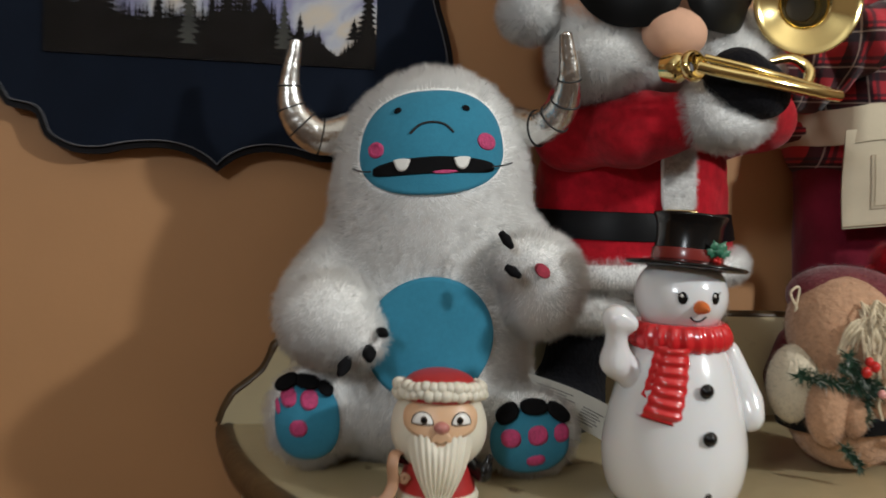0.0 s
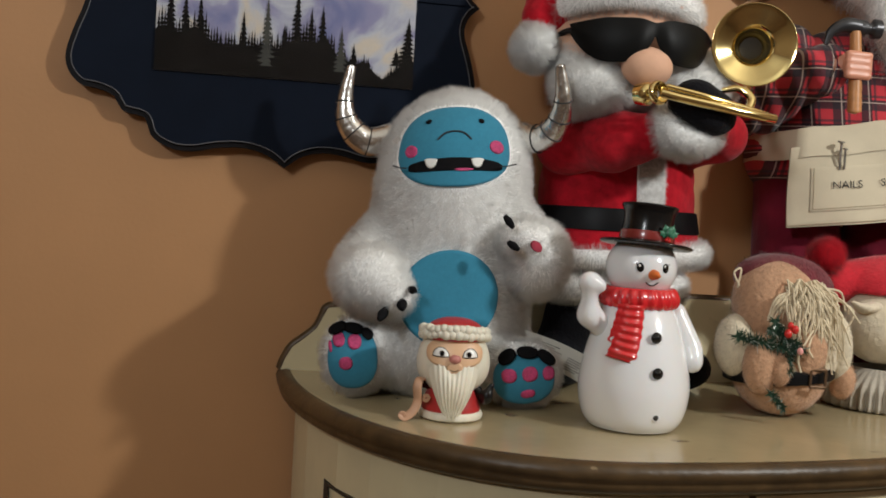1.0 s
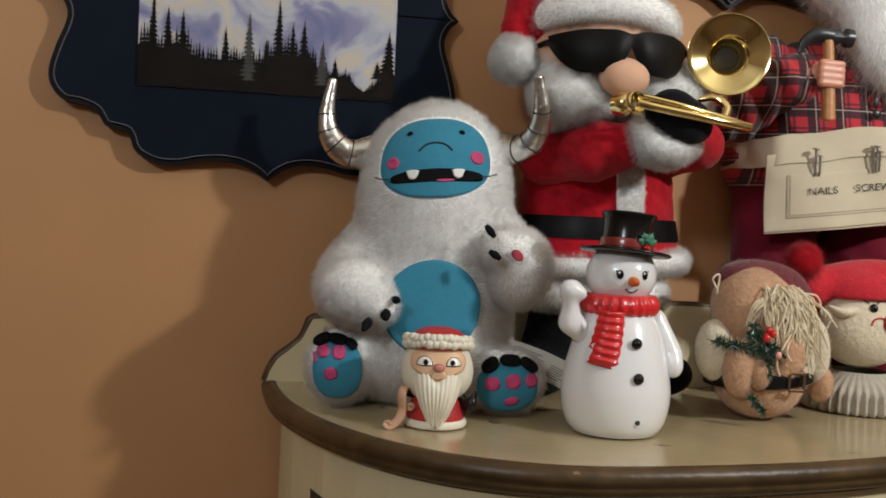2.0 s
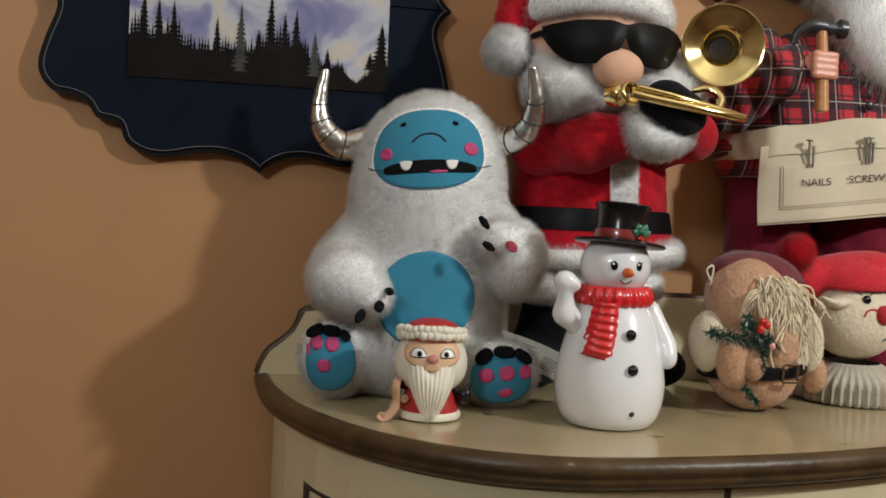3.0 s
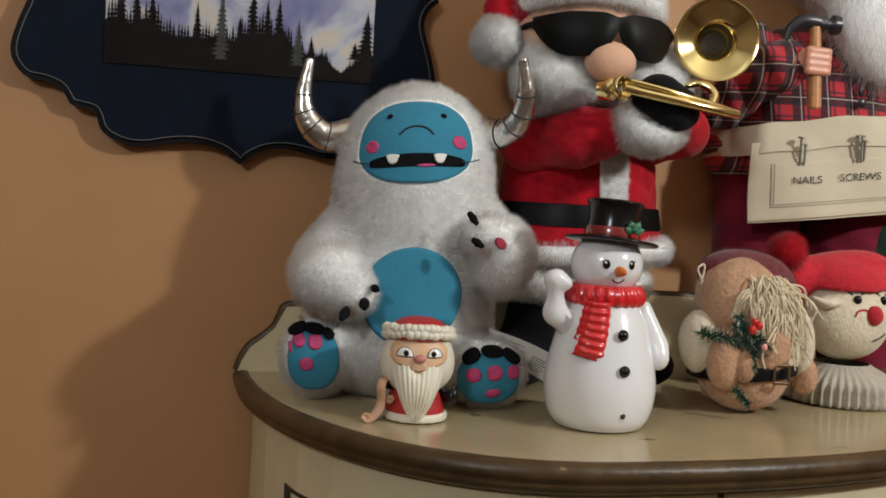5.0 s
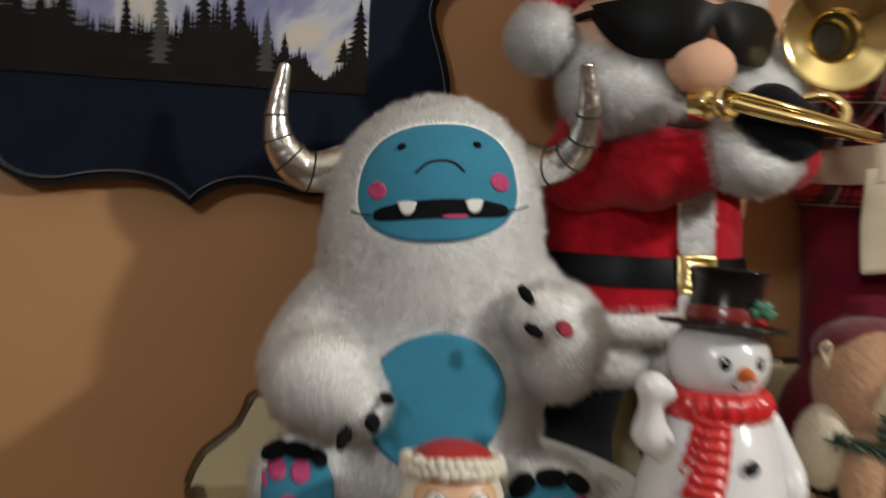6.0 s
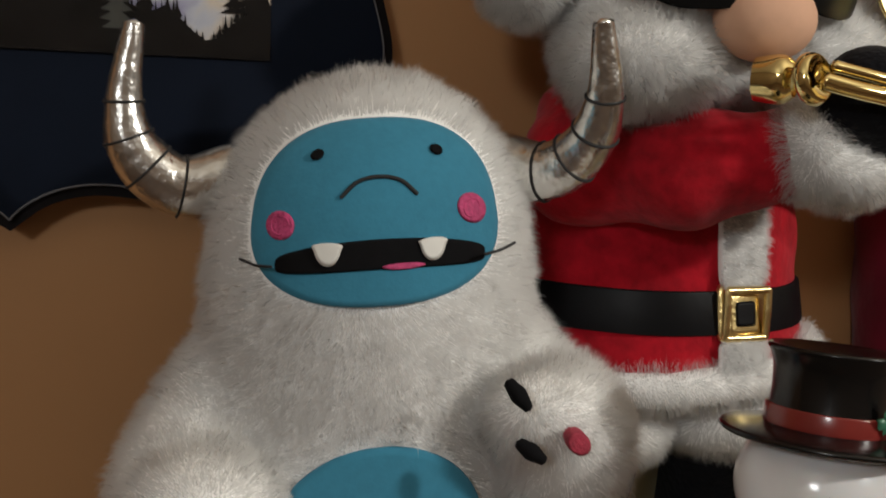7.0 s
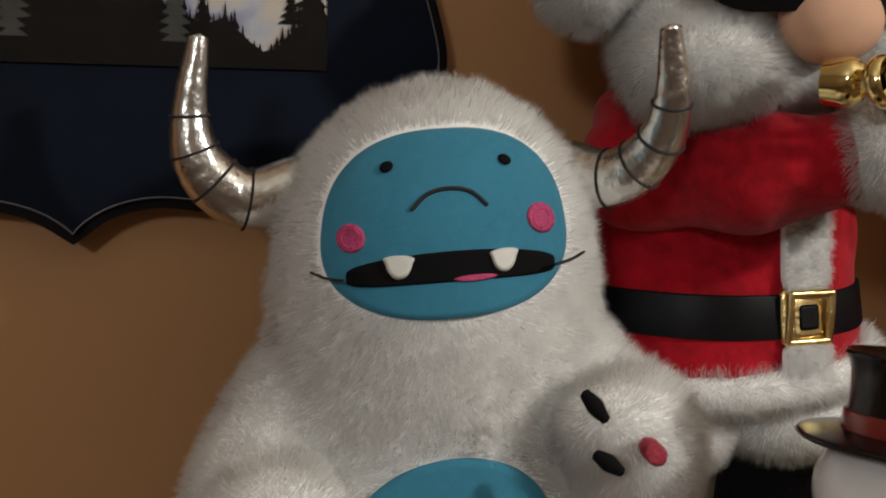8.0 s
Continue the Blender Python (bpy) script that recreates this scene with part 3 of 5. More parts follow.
def conifer(model, x, z, h, w, mat, rnd, y, span=(-9, 9)):
    """A printed tree: a jagged silhouette of drooping boughs."""
    left, right = [], []
    n = max(5, int(h / 0.0048))
    for i in range(n):
        t = i / n
        r = w * (t ** 0.85) * rnd.uniform(0.65, 1.15) + 0.0006
        zz = z + h * (1 - t)
        left += [(x - r * 0.35, zz), (x - r, zz - h / n * 0.75)]
        r = w * (t ** 0.85) * rnd.uniform(0.65, 1.15) + 0.0006
        right += [(x + r * 0.35, zz), (x + r, zz - h / n * 0.75)]
    v = [(x, y, z + h * 1.05)]
    for a, b in zip(left, right):
        v += [(max(span[0], a[0]), y, a[1]), (min(span[1], b[0]), y, b[1])]
    tris = [(0, 1, 2)]
    for i in range(len(left) - 1):
        o = 1 + 2 * i
        tris += [(o, o + 2, o + 3), (o, o + 3, o + 1)]
    model.add(v, np.array(tris), mat, n=np.tile([0.0, -1.0, 0.0], (len(v), 1)))


def picture_frame(cx, cz, half, label, deep=0.024, print_too=True):
    thing = tagged(new("picture_frame"), label, "picture frame")
    line = scallop(cx, cz, half, 0.89 if print_too else 1.0)
    part("backing", slab(line, -deep + 0.004, -0.006), EDGE, thing, "black routed board edge")
    inner = shrink(line, cx, cz, 0.0065)
    part("board", slab(inner, -deep, -deep + 0.006), NAVY, thing, "navy painted board")
    m = Model()
    tube(m, [(x, -deep + 0.0003, z) for x, z in inner[::2] + inner[:1]], [0.0007, 0.0007], SILVERLINE, n=300, sides=5)
    m.make("bead_line", parent=thing)
    part("wall_spacer", box((cx - 0.12, -0.0065, cz - 0.10), (cx + 0.12, 0.0, cz + 0.10)), EDGE, thing)
    if not print_too:
        return thing
    x0, x1, z0, z1 = cx - 0.145, cx + 0.138, 1.124, 1.336
    sky = Model()
    sky.add([(x0, -deep - 0.0012, z0), (x1, -deep - 0.0012, z0), (x1, -deep - 0.0012, z1), (x0, -deep - 0.0012, z1)], np.array([[0, 1, 2, 3]]), SKY)
    rnd = random.Random(5)
    y = -deep - 0.0016
    wide = x1 - x0
    # a low dark wood along the foot, then the single firs that rise from it
    mass = lambda f: np.interp(f, (0, 0.19, 0.22, 0.46, 0.49, 0.66, 0.70, 0.80, 0.89, 0.96, 1), (0.064, 0.060, 0.046, 0.044, 0.060, 0.060, 0.040, 0.034, 0.011, 0.036, 0.042))
    for i in range(90):
        f = i / 89
        conifer(sky, x0 + 0.003 + (wide - 0.006) * f, z0, mass(f) * rnd.uniform(0.75, 1.12), 0.0065, TREE, rnd, y - 0.00001 * i, (x0, x1))
    for k, (f, low, h, w) in enumerate(((0.055, 0, 0.102, 0.013), (0.11, 0, 0.087, 0.012), (0.166, 0, 0.084, 0.014), (0.245, 0, 0.046, 0.008), (0.33, 0, 0.070, 0.010), (0.487, 0, 0.060, 0.010), (0.535, 0, 0.104, 0.013),
                                        (0.59, 0, 0.080, 0.012), (0.634, 0, 0.083, 0.014), (0.76, 0, 0.045, 0.011), (0.82, 0, 0.031, 0.010), (0.89, 0, 0.014, 0.007), (0.975, 0.024, 0.054, 0.016), (0.93, 0.024, 0.020, 0.008))):
        conifer(sky, x0 + wide * f, z0 + low, h, w, TREE, rnd, y - 0.0008 - 0.00001 * k, (x0, x1))
    for f, h in ((0.42, 0.076), (0.71, 0.050)):
        conifer(sky, x0 + wide * f, z0 + 0.012, h, 0.010, TREEGREY, rnd, y - 0.0011)
    ground = [(x1 - wide * k / 40, z0 + mass(1 - k / 40) * rnd.uniform(0.62, 0.86)) for k in range(41)]
    gv = [(x, y - 0.0010, q) for x, z in ground for q in (z0, z)]
    sky.add(gv, np.array([(2 * i + 2, 2 * i, 2 * i + 1, 2 * i + 3) for i in range(40)]), TREE, n=np.tile([0.0, -1.0, 0.0], (len(gv), 1)))
    sky.make("print", parent=thing)["label"] = "watercolour print of dark firs under a violet sky"
    glass = part("glass", box((x0, -deep - 0.0045, z0), (x1, -deep - 0.0035, z1)), GLASS, thing)
    glass.visible_shadow = False
    return thing


picture_frame(-0.2035, 1.223, 0.2378, "navy scalloped picture frame with a forest print on the wall")
picture_frame(0.345, 1.462, 0.2365, "dark scalloped frame hanging on the wall behind the dolls", print_too=False)


# ---- the seated white plush monster ----
def plush_monster():
    thing = new("plush_monster")
    thing.matrix_basis = pose(-0.036, -0.120, TABLE + 0.001, 0, 0, -10.4)
    made = []

    def piece(name, over=None, label=""):
        """A part of the toy, or of its part named by its number in made."""
        made.append((name, Model(), over, label))
        return made[-1][1]

    m = piece("body", label="long white plush fur")
    body = lambda p: blend([ellipsoid(p, (0, 0.005, 0.247), (0.0715, 0.070, 0.067)), ellipsoid(p, (0, 0.0, 0.19), (0.0775, 0.073, 0.07)),
                            ellipsoid(p, (0.002, 0.0, 0.10), (0.090, 0.082, 0.095)), ellipsoid(p, (0, 0.005, 0.04), (0.088, 0.08, 0.042))], 0.045)
    arm_a = lambda p: blend([cone(p, (-0.068, 0.0, 0.158), (-0.082, -0.045, 0.125), 0.030, 0.031), ellipsoid(p, (-0.070, -0.082, 0.118), (0.036, 0.034, 0.034)), ellipsoid(p, (-0.045, -0.098, 0.103), (0.020, 0.018, 0.017))], 0.02)
    arm_b = lambda p: blend([cone(p, (0.070, 0.0, 0.165), (0.094, -0.035, 0.145), 0.030, 0.030), ellipsoid(p, (0.092, -0.062, 0.143), (0.030, 0.030, 0.036)), ellipsoid(p, (0.070, -0.078, 0.166), (0.021, 0.020, 0.018))], 0.02)
    leg_a = lambda p: blend([cone(p, (-0.055, -0.01, 0.034), (-0.078, -0.060, 0.035), 0.030, 0.027), ellipsoid(p, (-0.081, -0.064, 0.0415), (0.0335, 0.017, 0.0395))], 0.012)
    leg_b = lambda p: blend([cone(p, (0.058, -0.01, 0.034), (0.083, -0.066, 0.032), 0.030, 0.026), ellipsoid(p, (0.087, -0.070, 0.035), (0.0395, 0.018, 0.0335))], 0.012)
    shape = lambda p: blend([body(p), arm_a(p), arm_b(p), leg_a(p), leg_b(p)], 0.016) + 0.0022
    flat = oval(0.0, 0.2535, 0.0565, 0.0400, 2.5)

    def dome(th):
        x, z, cx, cz = flat(th)
        return x * (0.97 - 2.6 * (z - cz)), z, cx, cz

    face, belly = dome, oval(0.008, 0.1045, 0.049, 0.0475)

    def within(edge, p, grow):
        _, _, cx, cz = edge(np.array([0.0]))
        th = np.arctan2(p[:, 2] - cz, p[:, 0] - cx)
        for _ in range(4):
            ex, ez, _, _ = edge(th)
            th = th + np.angle(np.exp(1j * (np.arctan2(p[:, 2] - cz, p[:, 0] - cx) - np.arctan2(ez - cz, ex - cx))))
        ex, ez, _, _ = edge(th)
        return (np.hypot(p[:, 0] - cx, p[:, 2] - cz) < np.hypot(ex - cx, ez - cz) + grow) & (p[:, 1] < -0.03)

    sole_a, sole_b = oval(-0.081, 0.040, 0.0245, 0.029, 2.4, 4), oval(0.087, 0.031, 0.030, 0.0245, 2.3, 4)

    def keep(p):
        limbs = np.minimum(np.minimum(arm_a(p), arm_b(p)), np.minimum(leg_a(p), leg_b(p)))
        own = body(p) < limbs
        bare = (within(face, p, 0.0008) & own) | (within(belly, p, -0.0004) & own)
        bare |= (within(sole_a, p, -0.002) | within(sole_b, p, -0.002)) & (p[:, 1] < -0.066)
        return ~bare & (p[:, 2] > 0.004)


    def comb(p):
        """Hair lies downwards, and away from the face and the belly at their edges."""
        out = np.tile([0.0, 0.0, -0.50], (len(p), 1))
        for cx, cz, r, edge in ((0.0, 0.2535, 0.052, 0.030), (0.008, 0.1045, 0.048, 0.016)):
            d = np.stack([p[:, 0] - cx, 0 * p[:, 0], p[:, 2] - cz], 1)
            far = np.linalg.norm(d, axis=1, keepdims=True)
            near = np.clip(1 - (far - r) / edge, 0, 1) * (p[:, 1:2] < -0.01)
            out = out * (1 - near) + near * 0.55 * d / np.maximum(far, 1e-6)
        return out

    soft(m, shape, (-0.15, -0.14, -0.004), (0.15, 0.11, 0.33), 0.0042, FURBASE, 290000, 0.0100, 0.00042, keep, FUR, comb=comb, wild=0.40, clump=0.35, tuft=0.0085)
    # face
    patch(piece("face", label="blue felt face"), body, face, 0.0013, FELT, rings=14, segs=96)
    over = len(made) - 1

    def mouth(th):
        c, q = np.cos(th), np.sin(th)
        bow = 0.0030 * (1 - (1.15 * c) ** 2)
        return 0.0015 + 0.0465 * c, 0.2330 + bow + np.where(q > 0, 0.0062, 0.0066) * np.sign(q) * np.abs(q) ** 0.5, 0.0015, 0.2352

    patch(piece("mouth", over), body, mouth, 0.0019, BLACKFELT, rings=6, segs=72)
    patch(piece("tongue", over, "pink felt tongue"), body, oval(0.010, 0.2303, 0.0095, 0.0014), 0.0023, PINK, rings=3, segs=24)
    for x, z in ((-0.0225, 0.2398), (0.0230, 0.2398)):
        tooth = lambda th, x=x, z=z: (x + 0.0066 * np.cos(th) * (1 - 0.12 * (np.sin(th) < 0)), z + np.where(np.sin(th) > 0, 0.0016, 0.0082) * np.sin(th), x, z)
        patch(piece("tooth", over, "white felt tooth"), body, tooth, 0.0028, TOOTH, rings=4, segs=28, thick=0.001)
    for x, z, t in ((-0.0262, 0.2785, 25), (0.0262, 0.2785, -25)):
        patch(piece("eye", over), body, oval(x, z, 0.0031, 0.0022, 2.0, t), 0.0022, BLACKFELT, rings=2, segs=18)
    for x, z, a, t in ((-0.0425, 0.2488, 0.0062, 30), (0.0420, 0.2520, 0.0076, -35)):
        cheek = piece("cheek", over, "pink embroidered cheek")
        patch(cheek, body, oval(x, z, a, 0.0062, 2.0, t), 0.0016, PINK, rings=4, segs=26)
        seam(cheek, body, [(x + 0.004 * math.cos(q), z + 0.004 * math.sin(q)) for q in np.linspace(0, 5, 9)], 0.0016, 0.0004, PINK)
    seam(piece("frown_seam", over), body, [(-0.0165, 0.2600), (-0.0095, 0.2662), (0.0, 0.2682), (0.0095, 0.2662), (0.0165, 0.2600)], 0.0016, 0.0010, THREAD)
    seam(piece("mouth_seam", over), body, [(0.046, 0.2325), (0.054, 0.2332), (0.062, 0.2350)], 0.0085, 0.0007, THREAD)
    seam(piece("mouth_seam", over), body, [(-0.046, 0.2325), (-0.053, 0.2330), (-0.060, 0.2352)], 0.0085, 0.0007, THREAD)
    patch(piece("belly", label="round blue felt belly"), body, belly, 0.0030, FELT, rings=14, segs=80)
    # soles with toe pads, and claws over them
    for sole, leg, pads in ((sole_a, leg_a, ((-0.0955, 0.0585, 0.0062, 0.0072), (-0.0795, 0.0575, 0.0066, 0.0072), (-0.0865, 0.0365, 0.0068, 0.0062), (-0.1035, 0.051, 0.0018, 0.0055))),
                            (sole_b, leg_b, ((0.0720, 0.0345, 0.0074, 0.0068), (0.0920, 0.0375, 0.0076, 0.0072), (0.1105, 0.0385, 0.0060, 0.0068), (0.0915, 0.0180, 0.0072, 0.0042)))):
        patch(piece("sole", label="blue felt sole"), leg, sole, 0.0040, FELT, rings=8, segs=48)
        over = len(made) - 1
        for x, z, a, b in pads:
            patch(piece("toe_pad", over, "pink embroidered pad"), leg, oval(x, z, a, b, 2.3, 12), 0.0048, PINK, rings=3, segs=22)
    for leg, x, z, a, b, t in ((leg_a, -0.098, 0.0690, 0.0095, 0.0050, 28), (leg_a, -0.082, 0.0700, 0.0100, 0.0048, -8), (leg_a, -0.068, 0.0655, 0.0065, 0.0042, -40),
                               (leg_b, 0.069, 0.0520, 0.0095, 0.0058, 38), (leg_b, 0.089, 0.0575, 0.0105, 0.0052, 0), (leg_b, 0.108, 0.0535, 0.0100, 0.0052, -32)):
        patch(piece("toe_claw", label="black felt claw"), leg, oval(x, z, a, b, 2.4, t), 0.0066, BLACKFELT, rings=3, segs=22, thick=0.004)
    for p, q, r in (((-0.050, -0.112, 0.094), (-0.054, -0.130, 0.086), 0.0052), ((-0.036, -0.110, 0.102), (-0.034, -0.129, 0.097), 0.0055), ((-0.030, -0.104, 0.114), (-0.024, -0.118, 0.113), 0.0042),
                    ((0.051, -0.105, 0.186), (0.060, -0.110, 0.176), 0.0038), ((0.057, -0.110, 0.163), (0.068, -0.115, 0.157), 0.0037)):
        tube(piece("paw_claw", label="black felt claw"), [p, [(a + b) / 2 for a, b in zip(p, q)], q], [r * 0.6, r * 1.0, r * 0.5], BLACKFELT, n=10, sides=10)
    patch(piece("palm_pad", label="dark red embroidered pad"), arm_b, oval(0.0850, 0.160, 0.0066, 0.0040, 2.0, -35), 0.0080, PADRED, rings=4, segs=24, thick=0.004)
    # foil horns with thread bands
    for s in (-1, 1):
        line = [(s * 0.066, 0.008, 0.268), (s * 0.092, 0.002, 0.264), (s * 0.1115, -0.002, 0.282), (s * 0.1155, -0.004, 0.306), (s * 0.1095, -0.006, 0.341)]
        if s > 0:
            line = [(0.066, 0.008, 0.268), (0.088, -0.010, 0.263), (0.1035, -0.026, 0.276), (0.1075, -0.040, 0.299), (0.1025, -0.050, 0.332)]
        rad = [0.0155, 0.0150, 0.0138, 0.0114, 0.0082, 0.0050]
        tube(piece("horn", label="silver foil horn"), line, rad, FOIL, n=34, sides=18)
        over = len(made) - 1
        c = curve_through(line, 60)
        for k in (14, 24, 34, 44):
            r = np.interp(k / 59, np.linspace(0, 1, 6), rad) + 0.0002
            t = unit(c[k + 1] - c[k - 1])
            u = unit(np.cross(t, (0.1, 1, 0.2)))
            w = np.cross(t, u)
            loop = [c[k] + r * (math.cos(a) * u + math.sin(a) * w) for a in np.linspace(0, 2 * math.pi, 17)]
            tube(piece("thread_band", over, "black thread band"), loop, [0.0007, 0.0007], THREAD, n=40, sides=5)
    # care tag at its side, resting on the table
    m = piece("care_tag", label="white satin care tag with fine print")
    e1, e2 = np.array([0.082, -0.020, -0.031]), np.array([0.012, -0.012, 0.026])
    o = np.array([0.078, -0.020, 0.046])
    bars = [(0.10 + 0.02 * (k % 2), 0.42 + 0.05 * (k % 3), 0.18 + 0.085 * k, 0.205 + 0.085 * k) for k in range(8)] + [(0.60, 0.76 + 0.03 * (k % 2), 0.18 + 0.085 * k, 0.21 + 0.085 * k) for k in range(6)]
    for lift, mat, (a0, a1, b0, b1) in [(0.0, TAG, (0, 1, 0, 1))] + [(0.0006, INK, q) for q in bars]:
        g = [o + e1 * a + e2 * b + np.array([0, -lift, 0.004 * math.sin(3 * a)]) for a in np.linspace(a0, a1, 9) for b in (b0, b1)]
        g += [q + np.array([0, 0.0005, 0]) for q in g]
        f = [(2 * i, 2 * i + 2, 2 * i + 3, 2 * i + 1) for i in range(8)] + [(18 + 2 * i, 18 + 2 * i + 1, 18 + 2 * i + 3, 18 + 2 * i + 2) for i in range(8)]
        m.add(g, f, mat)
    # it leans to one side and tips its head the other way
    parts = []
    for name, model, over, label in made:
        for block in model.v:
            block[:, 0] += 0.050 * np.maximum(0, block[:, 2] - 0.08)
            turn = 0.075 * np.clip((block[:, 2] - 0.15) / 0.06, 0, 1)
            x, z = block[:, 0] - 0.006, block[:, 2] - 0.22
            block[:, 0] -= turn * z
            block[:, 2] += turn * x
        ob = model.make(name, parent=thing if over is None else parts[over])
        parts.append(tagged(ob, label) if label else ob)
    return thing


tagged(plush_monster(), "seated white furry plush monster with blue face and silver horns", "plush toy")


# ---- the glossy snowman ----
def snowman():
    m = Model()
    lathe(m, [(0.0, 0.0005), (0.036, 0.0005), (0.043, 0.003), (0.049, 0.012), (0.0528, 0.027), (0.0535, 0.042), (0.0505, 0.062), (0.0455, 0.082), (0.0395, 0.100), (0.0325, 0.114), (0.027, 0.122), (0.024, 0.127)], PLASTIC, 64, smooth=60)
    head = lambda p: ellipsoid(p, (0, 0, 0.149), (0.0345, 0.0335, 0.0300))
    soft(m, head, (-0.05, -0.05, 0.11), (0.05, 0.05, 0.19), 0.003, PLASTIC)
    torso = lambda p: blend([ellipsoid(p, (0, 0, 0.045), (0.0538, 0.0538, 0.07)), ellipsoid(p, (0, 0, 0.095), (0.040, 0.040, 0.04))], 0.02)
    # arms moulded on: one raised, one at the side
    soft(m, lambda p: blend([cone(p, (-0.036, -0.006, 0.092), (-0.053, -0.012, 0.104), 0.0115, 0.0108), cone(p, (-0.053, -0.012, 0.104), (-0.055, -0.016, 0.122), 0.0104, 0.0078), ellipsoid(p, (-0.056, -0.018, 0.134), (0.0112, 0.0105, 0.0100)), ellipsoid(p, (-0.046, -0.022, 0.131), (0.0046, 0.005, 0.005))], 0.006), (-0.075, -0.045, 0.07), (-0.01, 0.02, 0.16), 0.0022, PLASTIC)
    soft(m, lambda p: blend([cone(p, (0.036, -0.006, 0.108), (0.050, -0.014, 0.076), 0.0100, 0.0115), ellipsoid(p, (0.0505, -0.019, 0.066), (0.010, 0.0115, 0.0115))], 0.006), (0.01, -0.05, 0.04), (0.08, 0.02, 0.13), 0.0022, PLASTIC)
    # scarf: a ribbed collar and a hanging end
    lathe(m, [(0.026, 0.113), (0.0335, 0.112), (0.0375, 0.117), (0.0372, 0.124), (0.0335, 0.130), (0.027, 0.131)], REDGLOSS, 120, shape=lambda th, z: 1 + 0.035 * np.cos(24 * th + 60 * (z - 0.12)), smooth=24)
    v, f = [], []
    for i in range(40):
        t = i / 39
        for j in range(13):
            u = j / 12 - 0.5
            x = -0.0185 - 0.010 * t ** 1.3 + u * (0.0215 + 0.005 * t) * (1 + 0.04 * math.sin(38 * t))
            z = 0.117 - 0.050 * t - 0.006 * u * t
            y = -0.0365 - 0.0125 * min(1, t * 1.15) - 0.0052 * math.cos(math.pi * u) ** 0.6 * (1 + 0.28 * math.sin(44 * t)) + 0.011 * t * abs(x) / 0.03
            v.append((x, y, z))
    f = [(i * 13 + j, (i + 1) * 13 + j, (i + 1) * 13 + j + 1, i * 13 + j + 1) for i in range(39) for j in range(12)]
    # a back face closes the scarf's end
    m.add(v + [(x, y + 0.012, z) for x, y, z in v], f + [tuple(k + 520 for k in q[::-1]) for q in f] + [(39 * 13 + j, 520 + 39 * 13 + j, 520 + 39 * 13 + j + 1, 39 * 13 + j + 1) for j in range(12)], REDGLOSS)
    for z, x in ((0.089, 0.0020), (0.058, 0.0030)):
        y = press(torso, np.array([x]), np.array([z]), 0.0)[0][1]
        ball(m, (x, y - 0.0005, z), (0.0052, 0.0034, 0.0052), BLACKGLOSS, 20)
        ball(m, (x, y - 0.0022, z), (0.0036, 0.0026, 0.0036), BLACKGLOSS, 16)
    # battery screw hole near the base
    lathe(m, [(0.0024, 0.0004), (0.0034, 0.0012), (0.0046, 0.0)], PLASTIC, 22, pose(0.0050, -0.0500, 0.0180, 90, 0, 0))
    # a dark disc paints the shade in the hole
    ball(m, (0.0050, -0.0508, 0.0180), (0.0027, 0.0008, 0.0027), DARK, 16)
    # face
    for x in (-0.0125, 0.0125):
        patch(m, head, oval(x, 0.1505, 0.0031, 0.0042), 0.0006, BLACKGLOSS, rings=3, segs=22)
        patch(m, head, oval(x - 0.0010, 0.1522, 0.0010, 0.0012), 0.0011, EYEWHITE, rings=2, segs=12)
        seam(m, head, [(x + 0.0028 * np.sign(x), 0.1528), (x + 0.0042 * np.sign(x), 0.1545)], 0.0005, 0.0004, THREAD, n=6)
    tube(m, [(0, -0.032, 0.1445), (0.0010, -0.0375, 0.1443), (0.0022, -0.0425, 0.1436)], [0.0050, 0.0042, 0.0016], ORANGE, n=12, sides=14)
    seam(m, head, [(-0.0058, 0.1372), (-0.003, 0.1350), (0.0, 0.1342), (0.003, 0.1350), (0.0060, 0.1375)], 0.0004, 0.0006, THREAD)
    # top hat, tipped slightly
    hat = pose(0.003, 0.0, 0.1688, -4, 5, 0)
    lathe(m, [(0.0, -0.001), (0.030, -0.001), (0.0435, -0.0002), (0.0450, 0.0012), (0.0435, 0.0026), (0.030, 0.0040), (0.0262, 0.0052)], BLACKGLOSS, 64, hat)
    lathe(m, [(0.0262, 0.0040), (0.0268, 0.0060), (0.0262, 0.0125), (0.0252, 0.0130)], BANDRED, 56, hat)
    lathe(m, [(0.0250, 0.0120), (0.0240, 0.0200), (0.0243, 0.0290), (0.0262, 0.0345), (0.0275, 0.0362), (0.0270, 0.0378), (0.0240, 0.0375), (0.0, 0.0360)], BLACKGLOSS, 56, hat)
    # holly sprig on the band
    for k, (a, s) in enumerate(((-60, 1.25), (-22, 1.5), (20, 1.5), (60, 1.25), (0, 1.2))):
        w = hat @ pose(0.0105, -0.0262, 0.0085, 0, a, 0)
        pts = [(0.0022 * s * math.sin(3.1 * t) * (1 + 0.45 * math.cos(18 * t)), 0.0085 * s * t) for t in np.linspace(0, 1, 9)]
        v = [(x, -0.0012 - 0.0008 * k, z) for x, z in pts] + [(-x, -0.0012 - 0.0008 * k, z) for x, z in pts] + [(0, -0.0028 - 0.0008 * k, z) for _, z in pts]
        f = [(i, i + 1, 19 + i, 18 + i) for i in range(8)] + [(18 + i, 19 + i, 10 + i, 9 + i) for i in range(8)]
        m.add(v, [q[::-1] for q in f], LEAF, w)
    for x, z in ((0.0085, 0.0062), (0.0115, 0.0055), (0.0105, 0.0080)):
        ball(m, (x, -0.0285, z), (0.0016,) * 3, BERRY, 12, hat)
